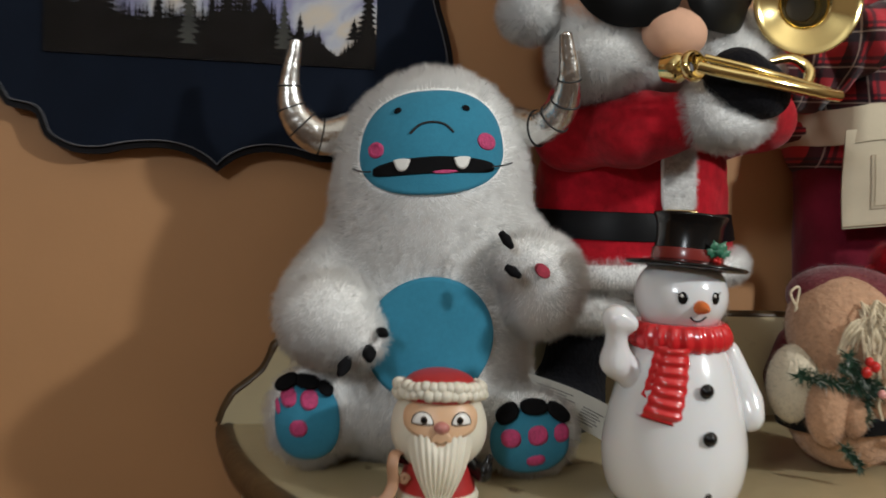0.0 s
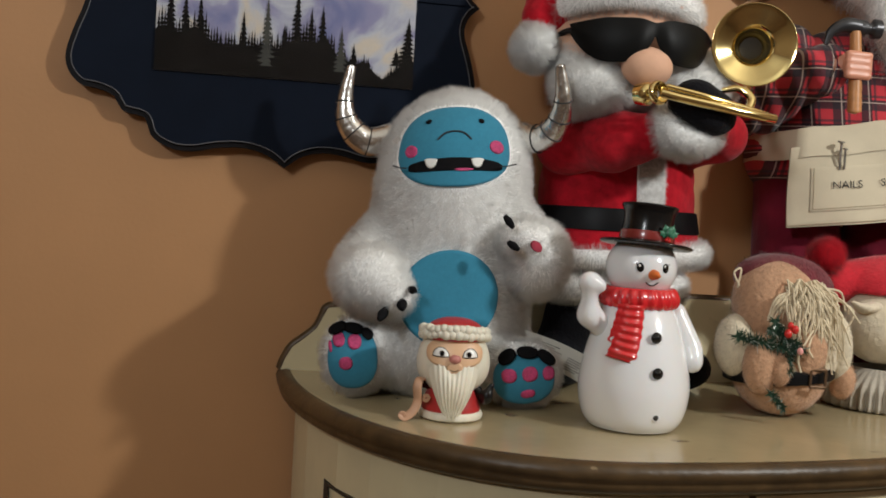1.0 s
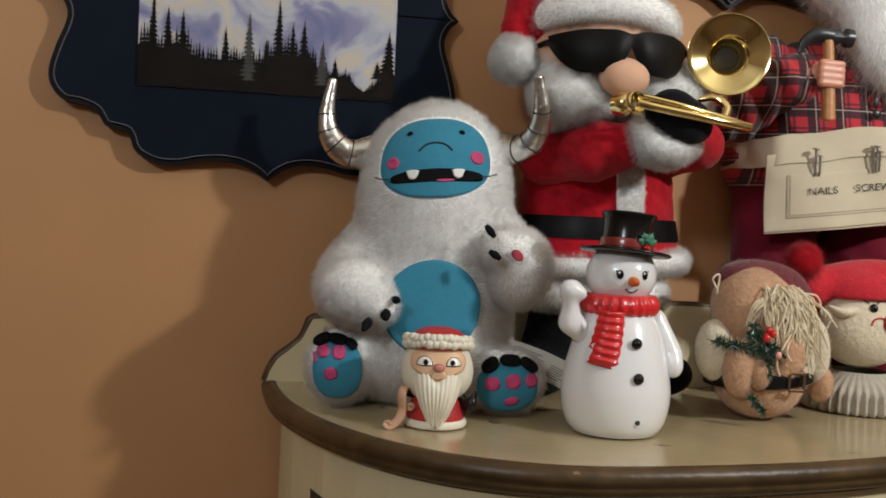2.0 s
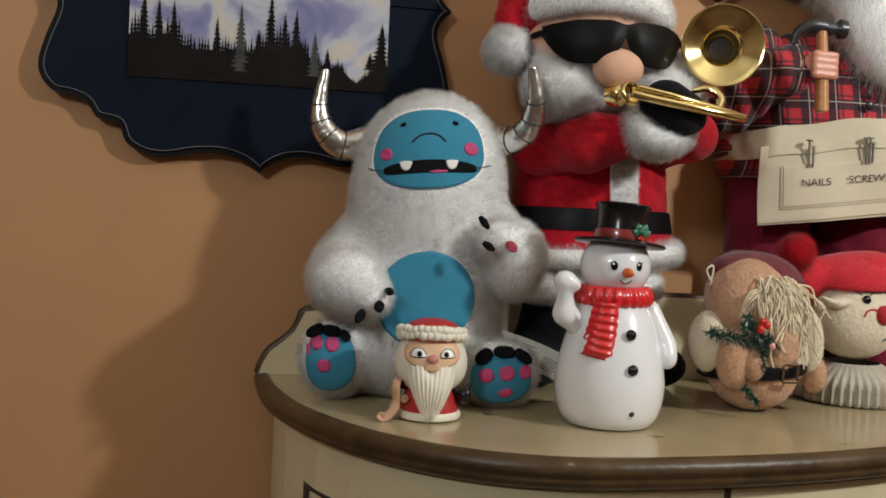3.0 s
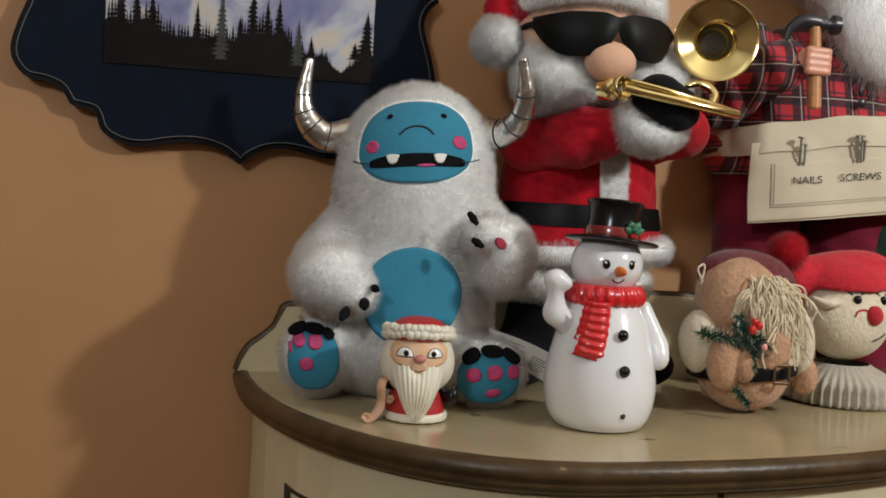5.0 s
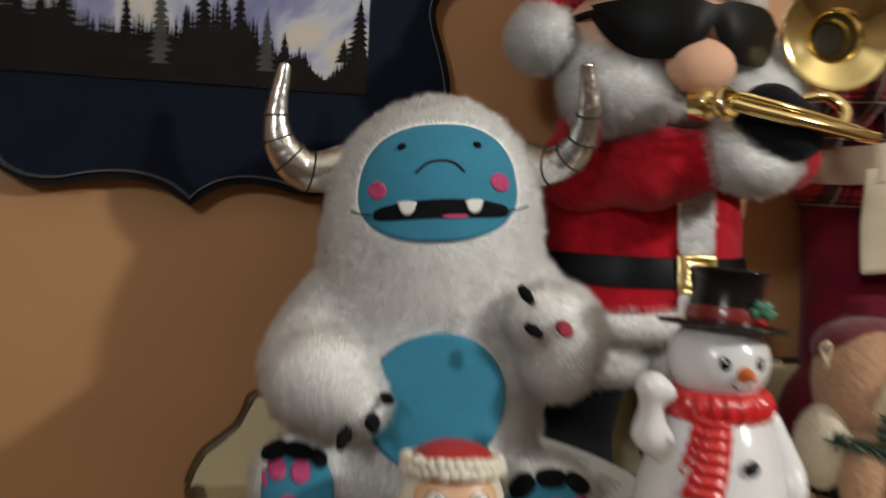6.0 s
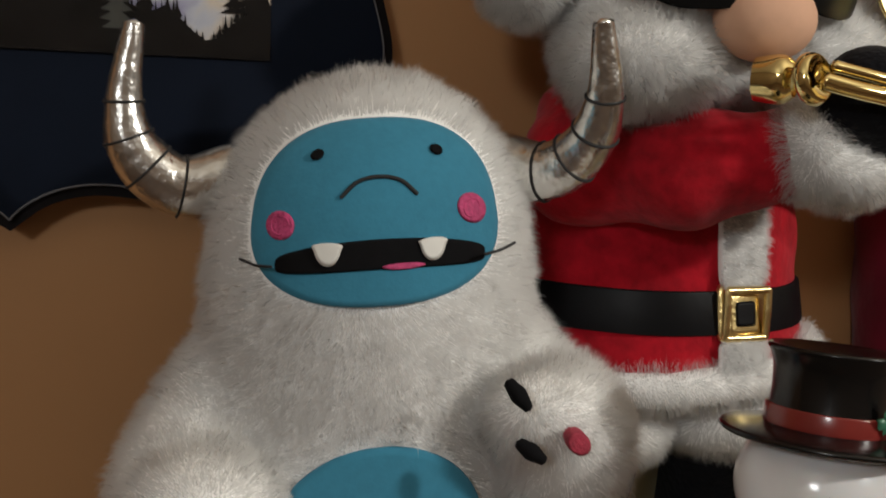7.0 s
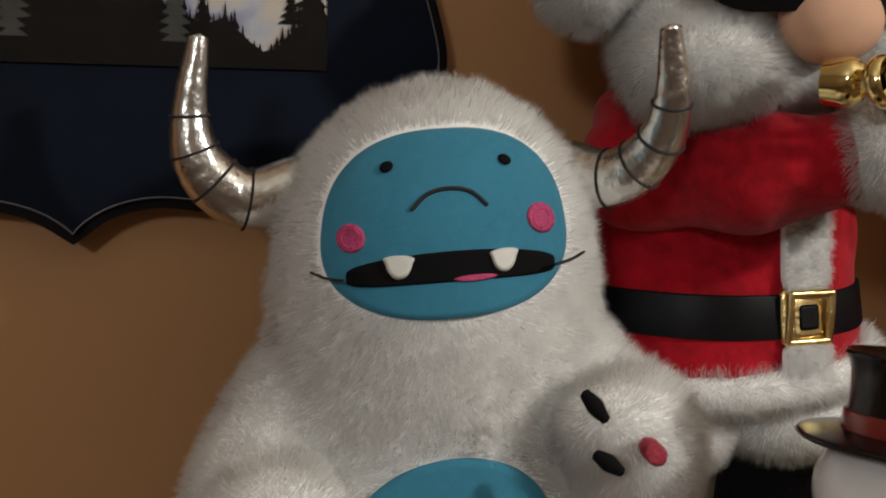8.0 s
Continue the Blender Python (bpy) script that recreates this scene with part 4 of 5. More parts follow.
    return m.make("snowman_figurine", pose(0.1255, -0.274, TABLE + 0.0005, 0, 0, -1) @ Matrix.Diagonal((0.96, 0.96, 1, 1)))


tagged(snowman(), "glossy white plastic snowman with red scarf and black top hat", "figurine")


# ---- the little vinyl Santa ----
def vinyl_santa():
    m = Model()
    lathe(m, [(0.0, 0.0005), (0.0285, 0.0005), (0.0295, 0.002), (0.0295, 0.0060), (0.0280, 0.0078), (0.025, 0.008)], VINYLWHITE, 72, shape=lambda th, z: 1 + 0.012 * np.cos(19 * th + 300 * z))
    lathe(m, [(0.0270, 0.0065), (0.0268, 0.012), (0.0235, 0.023), (0.0190, 0.033)], VINYLRED, 56, smooth=20)
    head = lambda p: blend([ellipsoid(p, (0, 0, 0.0560), (0.0330, 0.0300, 0.0305)), ellipsoid(p, (0, 0, 0.045), (0.0300, 0.028, 0.022))], 0.012)
    soft(m, head, (-0.045, -0.04, 0.012), (0.045, 0.045, 0.10), 0.0021, VINYLWHITE)
    # cap and its rolled brim of lumps
    lathe(m, [(0.0290, 0.0740), (0.0275, 0.0800), (0.0220, 0.0875), (0.0120, 0.0918), (0.0, 0.0930)], VINYLRED, 48, smooth=20)
    rnd = random.Random(3)
    for k in range(34):
        a = 2 * math.pi * k / 34
        for row in range(2):
            b = a + row * 0.09
            r = 0.0047 + rnd.uniform(-0.0006, 0.0008)
            ball(m, ((0.0300 - 0.001 * row) * math.cos(b), (0.0280 - 0.001 * row) * math.sin(b), 0.0760 + 0.0050 * row + 0.0035 * (-math.sin(b)) * 1.0 + rnd.uniform(-0.0008, 0.0008)), (r, r, r * 0.9), VINYLWHITE, 10)
    # face, moustache and the long ribbed beard
    patch(m, head, oval(0.0, 0.0630, 0.0255, 0.0125, 2.6), 0.0012, VINYLSKIN, rings=8, segs=50)
    patch(m, head, oval(0.0005, 0.0500, 0.0075, 0.0065), 0.0015, VINYLSKIN, rings=4, segs=26)
    for x, w in ((-0.0125, 0.0076), (0.0140, 0.0070)):
        lid = lambda th, x=x, w=w: (x + w * np.cos(th), 0.0606 + np.where(np.sin(th) > 0, 0.0078, 0.0010) * np.sin(th), x, 0.0620)
        patch(m, head, lid, 0.0018, BLACKFELT, rings=3, segs=28)
        lid2 = lambda th, x=x, w=w: (x + (w - 0.0006) * np.cos(th), 0.0609 + np.where(np.sin(th) > 0, 0.0070, 0.0006) * np.sin(th), x, 0.0620)
        patch(m, head, lid2, 0.0022, EYEWHITE, rings=3, segs=28)
        patch(m, head, oval(x - 0.0020 * (x > 0) + 0.001, 0.0632, 0.0024, 0.0025), 0.0026, BROWN, rings=2, segs=16)
        patch(m, head, oval(x - 0.0020 * (x > 0) + 0.001, 0.0632, 0.0015, 0.0016), 0.0030, BLACKFELT, rings=2, segs=14)
    ball(m, (0.0005, -0.0315, 0.0585), (0.0056, 0.0048, 0.0042), VINYLROSE, 18)
    seam(m, head, [(-0.0035, 0.0490), (0.0, 0.0476), (0.0042, 0.0492)], 0.0018, 0.0004, BROWN)
    v = []
    rows, cols = 26, 61
    for i in range(rows):
        t = i / (rows - 1)
        half = 0.0235 * (1 - t) ** 0.62 + 0.0010
        for j in range(cols):
            u = 2 * j / (cols - 1) - 1
            x = half * u
            lobe = 1 - 0.55 * math.exp(-(x / 0.0085) ** 2) * (t < 0.16)
            z = 0.0545 - 0.0040 * abs(u) ** 2 - 0.0500 * t - 0.0080 * math.exp(-(x / 0.0070) ** 2) * (1 - t) ** 3
            bulge = 0.0315 + 0.0055 * math.sin(math.pi * min(1, t * 1.2)) - 0.0015 * t
            y = -bulge * math.sqrt(max(0.02, 1 - (x / 0.0345) ** 2)) - 0.0010 * math.cos(u * 34 * (1 - 0.25 * t)) * (0.35 + 0.65 * t) - 0.0012 * lobe
            v.append((x, y + 0.004 * abs(u) ** 6, z))
    f = [(i * cols + j, (i + 1) * cols + j, (i + 1) * cols + j + 1, i * cols + j + 1) for i in range(rows - 1) for j in range(cols - 1)]
    nv = len(v)
    m.add(v + [(x * 0.96, y + 0.010, z) for x, y, z in v], f + [tuple(k + nv for k in q[::-1]) for q in f], VINYLWHITE)
    # curling list, and a dark mitten
    tube(m, [(-0.0260, -0.012, 0.036), (-0.0300, -0.020, 0.037), (-0.0320, -0.024, 0.030), (-0.0310, -0.023, 0.018), (-0.0350, -0.025, 0.008), (-0.0420, -0.027, 0.0030), (-0.0460, -0.027, 0.0060)], [0.0042] * 7, PAPERVINYL, n=30, sides=12, flat=0.3)
    for c, z in (((-0.0235, -0.0215), 0.0200), ((-0.0440, -0.0275), 0.0045)):
        loop = [(c[0] + 0.0034 * (1 - k / 40) * math.cos(k * 0.5), c[1], z + 0.0034 * (1 - k / 40) * math.sin(k * 0.5)) for k in range(26)]
        tube(m, loop, [0.0012] * 3, PAPERVINYL, n=60, sides=8)
    soft(m, lambda p: blend([ellipsoid(p, (0.0325, -0.010, 0.0225), (0.0055, 0.006, 0.0072)), cone(p, (0.034, -0.010, 0.027), (0.036, -0.010, 0.0325), 0.0032, 0.0028), cone(p, (0.030, -0.008, 0.019), (0.022, -0.004, 0.028), 0.004, 0.005)], 0.003), (0.012, -0.03, 0.008), (0.045, 0.006, 0.042), 0.0015, BLACKGLOSS)
    tube(m, [(-0.020, -0.004, 0.030), (-0.027, -0.010, 0.032), (-0.030, -0.017, 0.036)], [0.005, 0.0045, 0.003], BLACKGLOSS, n=10, sides=10)
    return m.make("vinyl_santa_figurine", pose(-0.043, -0.252, TABLE + 0.0005, 0, 0, -9))


tagged(vinyl_santa(), "small cream-bearded vinyl Santa figurine holding a tan scroll", "figurine")


# ---- the large dancing Santa with a trombone ----
def trombone_santa():
    m = Model()
    m.shift = (-0.001, 0.0, 0.0)
    # coat: a flared bell, pleated below the belt
    coat = lambda th, z: 1 + 0.020 * np.cos(7 * th + 1.3) * np.clip((0.24 - z) / 0.1, 0, 1) + 0.011 * np.cos(11 * th + 3 * np.sin(55 * z)) * np.clip((z - 0.205) / 0.02, 0, 1) + 0.008 * np.cos(17 * th + 40 * z) * np.clip((0.178 - z) / 0.01, 0, 1)
    prof = [(0.070, 0.142), (0.1000, 0.144), (0.1010, 0.155), (0.0965, 0.180), (0.0920, 0.203), (0.0905, 0.225), (0.0880, 0.250), (0.0780, 0.280), (0.0600, 0.305), (0.0450, 0.322), (0.03, 0.33)]
    squash = Matrix.Diagonal((1, 0.82, 1, 1))
    lathe(m, prof, REDVELVET, 72, squash, coat, smooth=60)
    hem = lambda p: np.abs(np.hypot(np.hypot(p[..., 0], p[..., 1] / 0.82) - 0.0990, p[..., 2] - 0.150 - 0.006 * p[..., 0] / 0.09) - 0.0) - 0.0115
    soft(m, hem, (-0.125, -0.11, 0.12), (0.125, 0.11, 0.18), 0.0045, FURBASE, 36000, 0.0100, 0.00042, None, FUR)
    # belt and buckle
    lathe(m, [(0.0960, 0.178), (0.0992, 0.179), (0.0948, 0.2025), (0.0915, 0.2035)], SATIN, 72, squash, coat)
    skinf = lambda p: np.hypot(p[..., 0], p[..., 1] / 0.82) - np.interp(p[..., 2], [a[1] for a in prof], [a[0] for a in prof])
    bx = 0.013
    for off, mat, w, h in ((0.0040, GOLDFOIL, 0.0165, 0.0165), (0.0062, GOLDFOIL, 0.0120, 0.0125), (0.0070, SATIN, 0.0068, 0.0070)):
        patch(m, skinf, oval(bx, 0.191, w, h, 9), off, mat, rings=4, segs=48)
    for k in range(4):
        a0 = [(-1, -1), (1, -1), (1, 1), (-1, 1)][k]
        a1 = [(1, -1), (1, 1), (-1, 1), (-1, -1)][k]
        y = press(skinf, np.array([bx]), np.array([0.191]), 0.007)[0][1]
        tube(m, [(bx + 0.0135 * a0[0], y, 0.191 + 0.0138 * a0[1]), (bx + 0.0135 * (a0[0] + a1[0]) / 2, y - 0.0006, 0.191 + 0.0138 * (a0[1] + a1[1]) / 2), (bx + 0.0135 * a1[0], y, 0.191 + 0.0138 * a1[1])], [0.0024] * 3, GOLDFOIL, n=8, sides=8)
    # white placket
    strip = lambda th: (bx + 0.0165 * np.sign(np.cos(th)) * np.abs(np.cos(th)) ** 0.3, 0.254 + 0.050 * np.sign(np.sin(th)) * np.abs(np.sin(th)) ** 0.3, bx, 0.254)
    patch(m, skinf, strip, 0.0050, FURBASE, rings=8, segs=60)
    low = lambda th: (bx + 0.016 * np.sign(np.cos(th)) * np.abs(np.cos(th)) ** 0.3, 0.163 + 0.012 * np.sign(np.sin(th)) * np.abs(np.sin(th)) ** 0.3, bx, 0.163)
    patch(m, skinf, low, 0.0050, FURBASE, rings=4, segs=48)
    for z0, z1, w, k in ((0.206, 0.303, 0.0160, 10000), (0.150, 0.176, 0.016, 3500)):
        g = np.array([(bx + w * u, 0, z0 + (z1 - z0) * t) for t in np.linspace(0, 1, 24) for u in np.linspace(-1, 1, 7)])
        g = press(skinf, g[:, 0], g[:, 2], 0.005)
        f = np.array([(i * 7 + j, i * 7 + j + 1, (i + 1) * 7 + j + 1, (i + 1) * 7 + j) for i in range(23) for j in range(6)])
        fur(m, g, f, smooth_normals(g, f), k, 0.0060, 0.00042, FUR)
    m.shift = (0.004, 0.0, 0.0)
    # legs, cuffs, boots
    for s in (-1, 1):
        x = s * 0.043 - 0.012
        lathe(m, [(0.036, 0.098), (0.039, 0.12), (0.040, 0.155)], REDVELVET, 36, pose(x, 0, 0), smooth=10)
        soft(m, lambda p, x=x: np.hypot(np.hypot(p[..., 0] - x, p[..., 1] + 0.030) - 0.027, (p[..., 2] - 0.117) * 0.8) - 0.0145, (x - 0.06, -0.09, 0.08), (x + 0.06, 0.03, 0.15), 0.0042, FURBASE, 20000, 0.0090, 0.00042, None, FUR)
        boot = lambda p, x=x: blend([cone(p, (x, -0.022, 0.090), (x + s * 0.006, -0.006, 0.030), 0.030, 0.030), ellipsoid(p, (x + s * 0.030 + 0.008, -0.030, 0.026), (0.040, 0.046, 0.0265))], 0.02)
        soft(m, boot, (x - 0.08, -0.1, 0.0), (x + 0.08, 0.06, 0.132), 0.0042, BLACKPLUSH)
    m.shift = (-0.028, 0.0, -0.017)
    # head, nose, beard
    head = lambda p: ellipsoid(p, (0.0, -0.045, 0.395), (0.080, 0.070, 0.070))
    soft(m, head, (-0.1, -0.13, 0.31), (0.1, 0.05, 0.48), 0.005, SKINCLOTH)
    ball(m, (0.006, -0.126, 0.366), (0.027, 0.021, 0.021), SKINCLOTH, 28)
    beard = lambda p: blend([ellipsoid(p, (-0.036, -0.092, 0.346), (0.044, 0.030, 0.025)), ellipsoid(p, (0.066, -0.088, 0.353), (0.050, 0.030, 0.024)), ellipsoid(p, (-0.052, -0.066, 0.364), (0.024, 0.028, 0.032)),
                             ellipsoid(p, (0.096, -0.064, 0.364), (0.030, 0.030, 0.030)), ellipsoid(p, (0.014, -0.080, 0.343), (0.056, 0.028, 0.018)), ellipsoid(p, (-0.046, -0.078, 0.336), (0.026, 0.024, 0.018))], 0.012)
    soft(m, beard, (-0.13, -0.14, 0.28), (0.15, 0.0, 0.42), 0.0045, FURBASE, 90000, 0.0120, 0.00044, None, FUR, wild=0.6, comb=(0, 0, -0.35), tuft=0.0075)
    for x in (-0.030, 0.038):
        ball(m, (x, -0.108, 0.434), (0.012, 0.007, 0.005), SKINCLOTH, 12)
    # wraparound sunglasses
    g_ = Model()
    g_.shift = m.shift
    v, cols = [], 41
    for i in range(13):
        t = i / 12
        for j in range(cols):
            u = 2 * j / (cols - 1) - 1
            a = u * 1.02
            bridge = math.exp(-(u / 0.10) ** 2)
            top = 0.4140 - 0.010 * max(0, abs(u) - 0.55) - 0.004 * bridge
            low_ = min(top - 0.008, 0.3690 + (0.034 if abs(u) < 0.48 else 0.030) * ((abs(u) - 0.48) / 0.50) ** (4 if abs(u) < 0.48 else 2))
            v.append((0.009 + 0.091 * math.sin(a), -0.045 - 0.092 * math.cos(a) - 0.004 * math.sin(math.pi * t) * (1 - bridge), low_ + (top - low_) * t))
    f = [(i * cols + j, i * cols + j + 1, (i + 1) * cols + j + 1, (i + 1) * cols + j) for i in range(12) for j in range(cols - 1)]
    k = len(v)
    g_.add(v + [(x, y + 0.003, z) for x, y, z in v], f + [tuple(q + k for q in g[::-1]) for g in f], LENS)
    for s in (-1, 1):
        tube(g_, [(0.009 + s * 0.075, -0.098, 0.403), (0.010 + s * 0.082, -0.078, 0.402), (0.006 + s * 0.086, -0.035, 0.396)], [0.0032, 0.0030, 0.0025], LENS, n=12, sides=8)
    # hat, its band and the pompom
    hat = lambda p: blend([ellipsoid(p, (-0.002, -0.038, 0.440), (0.076, 0.066, 0.050)), ellipsoid(p, (-0.045, -0.035, 0.455), (0.048, 0.048, 0.048)), cone(p, (-0.055, -0.040, 0.460), (-0.094, -0.058, 0.420), 0.036, 0.018)], 0.03)
    hs = soft(m, hat, (-0.15, -0.13, 0.36), (0.1, 0.05, 0.52), 0.005, REDVELVET)
    band = lambda p: np.hypot(np.hypot(p[..., 0] / 0.080, (p[..., 1] + 0.038) / 0.074) * 0.077 - 0.077, (p[..., 2] - 0.434 - 0.010 * np.cos(p[..., 0] * 20) ) * 0.75) - 0.0135
    soft(m, band, (-0.11, -0.14, 0.405), (0.11, 0.07, 0.475), 0.0045, FURBASE, 32000, 0.0085, 0.00042, None, FUR)
    pom = lambda p: ellipsoid(p, (-0.098, -0.066, 0.386), (0.022, 0.022, 0.022))
    soft(m, pom, (-0.16, -0.11, 0.34), (-0.08, -0.03, 0.42), 0.0045, FURBASE, 18000, 0.0110, 0.00042, None, FUR, comb=(0, 0, 0), tuft=0.007)
    m.shift = (0.0, 0.0, 0.013)
    # sleeves, cuffs and mittens
    sleeve = lambda p: blend([cone(p, (-0.060, -0.012, 0.282), (-0.076, -0.040, 0.258), 0.030, 0.031), cone(p, (-0.076, -0.040, 0.258), (-0.040, -0.094, 0.260), 0.031, 0.029), cone(p, (-0.040, -0.094, 0.260), (0.002, -0.130, 0.272), 0.029, 0.0225)], 0.016) + 0.0014 * np.sin(p[..., 0] * 150 + p[..., 2] * 90) * np.sin(p[..., 2] * 120 + 1)
    sv = soft(m, sleeve, (-0.12, -0.18, 0.2), (0.08, 0.03, 0.35), 0.0045, REDVELVET)
    other = lambda p: blend([cone(p, (0.058, -0.020, 0.262), (0.088, -0.075, 0.276), 0.029, 0.024), cone(p, (0.088, -0.075, 0.276), (0.046, -0.122, 0.286), 0.024, 0.020)], 0.02)
    ov = soft(m, other, (0.0, -0.16, 0.2), (0.16, 0.03, 0.35), 0.0045, REDVELVET)
    m.shift = (-0.036, 0.0, -0.002)
    cuff = lambda p: blend([ellipsoid(p, (0.034, -0.138, 0.290), (0.015, 0.020, 0.021)), ellipsoid(p, (0.056, -0.140, 0.277), (0.025, 0.021, 0.0155)), ellipsoid(p, (0.083, -0.130, 0.288), (0.015, 0.018, 0.016))], 0.012)
    soft(m, cuff, (-0.0, -0.18, 0.23), (0.12, -0.09, 0.33), 0.004, FURBASE, 22000, 0.0090, 0.00042, None, FUR)
    mitt = lambda p: blend([ellipsoid(p, (0.064, -0.152, 0.312), (0.035, 0.022, 0.021)), ellipsoid(p, (0.055, -0.156, 0.325), (0.018, 0.018, 0.014)), ellipsoid(p, (0.078, -0.154, 0.300), (0.022, 0.018, 0.016))], 0.012)
    soft(m, mitt, (0.01, -0.19, 0.26), (0.12, -0.11, 0.36), 0.004, BLACKPLUSH)
    tagged(g_.make("toy_sunglasses", pose(0.178, -0.048, TABLE)), "black wraparound toy sunglasses worn by the Santa doll", "sunglasses")
    # trombone: mouthpiece cup, slide, bell
    horn = tagged(new("toy_trombone"), "shiny gold plastic toy trombone held by the Santa doll", "toy trombone")
    horn.matrix_basis = pose(0.142, -0.048, TABLE - 0.002)
    piece, slide, mouth = Model(), Model(), Model()
    lathe(mouth, [(0.004, -0.004), (0.0115, -0.003), (0.0125, 0.001), (0.0105, 0.004), (0.0085, 0.002), (0.004, -0.001)], GOLD, 28, pose(0.012, -0.168, 0.321, 78, 0, 20), smooth=18)
    lathe(mouth, [(0.0105, -0.012), (0.0120, 0.0), (0.0085, 0.006)], GOLD, 26, pose(0.007, -0.152, 0.321, 90, 0, 40), smooth=12)
    tube(slide, [(0.012, -0.176, 0.320), (0.030, -0.180, 0.316), (0.070, -0.183, 0.310), (0.110, -0.180, 0.305), (0.134, -0.172, 0.304)], [0.0042, 0.0042, 0.0044, 0.0050, 0.0048], GOLD, n=40, sides=12)
    tube(slide, [(0.018, -0.174, 0.3270), (0.055, -0.178, 0.3200), (0.100, -0.174, 0.3120), (0.130, -0.170, 0.3060)], [0.0030, 0.0032, 0.0034, 0.0038], GOLD, n=34, sides=10)
    tube(slide, [(0.106, -0.170, 0.309), (0.112, -0.164, 0.323), (0.102, -0.156, 0.333), (0.088, -0.148, 0.331)], [0.0042, 0.0046, 0.0042, 0.003], GOLD, n=20, sides=10)
    bell = look((0.1290, -0.128, 0.3840), (-0.21, -1.06, 0.36))
    lathe(piece, [(0.0, 0.034), (0.0120, 0.033), (0.0128, 0.028), (0.0150, 0.026), (0.0172, 0.022), (0.0180, 0.014), (0.0195, 0.0100), (0.0235, 0.0075), (0.0300, 0.0045), (0.0370, 0.0010), (0.0425, -0.0020), (0.0436, -0.0008), (0.0430, 0.0012),
                  (0.0370, 0.0040), (0.0300, 0.0075), (0.0235, 0.0110), (0.0215, 0.020), (0.0180, 0.030), (0.0130, 0.040), (0.0090, 0.052), (0.0075, 0.070)], GOLD, 64, bell)
    # a dark disc fills the throat in place of its inner shade
    ball(piece, (0, 0, 0.0295), (0.0122, 0.0122, 0.001), DARK, 20, bell)
    tube(piece, [(0.1530, -0.062, 0.386), (0.154, -0.060, 0.364), (0.136, -0.110, 0.338), (0.112, -0.160, 0.325)], [0.0055, 0.005, 0.0045, 0.0042], GOLD, n=24, sides=10)
    for name, model in (("mouthpiece", mouth), ("slide", slide), ("bell", piece)):
        model.make(name, parent=horn)
    return m.make("santa_doll", pose(0.178, -0.048, TABLE, 0, 0, 0))


tagged(trombone_santa(), "red velour Santa doll in sunglasses playing a gold trombone", "Santa doll")


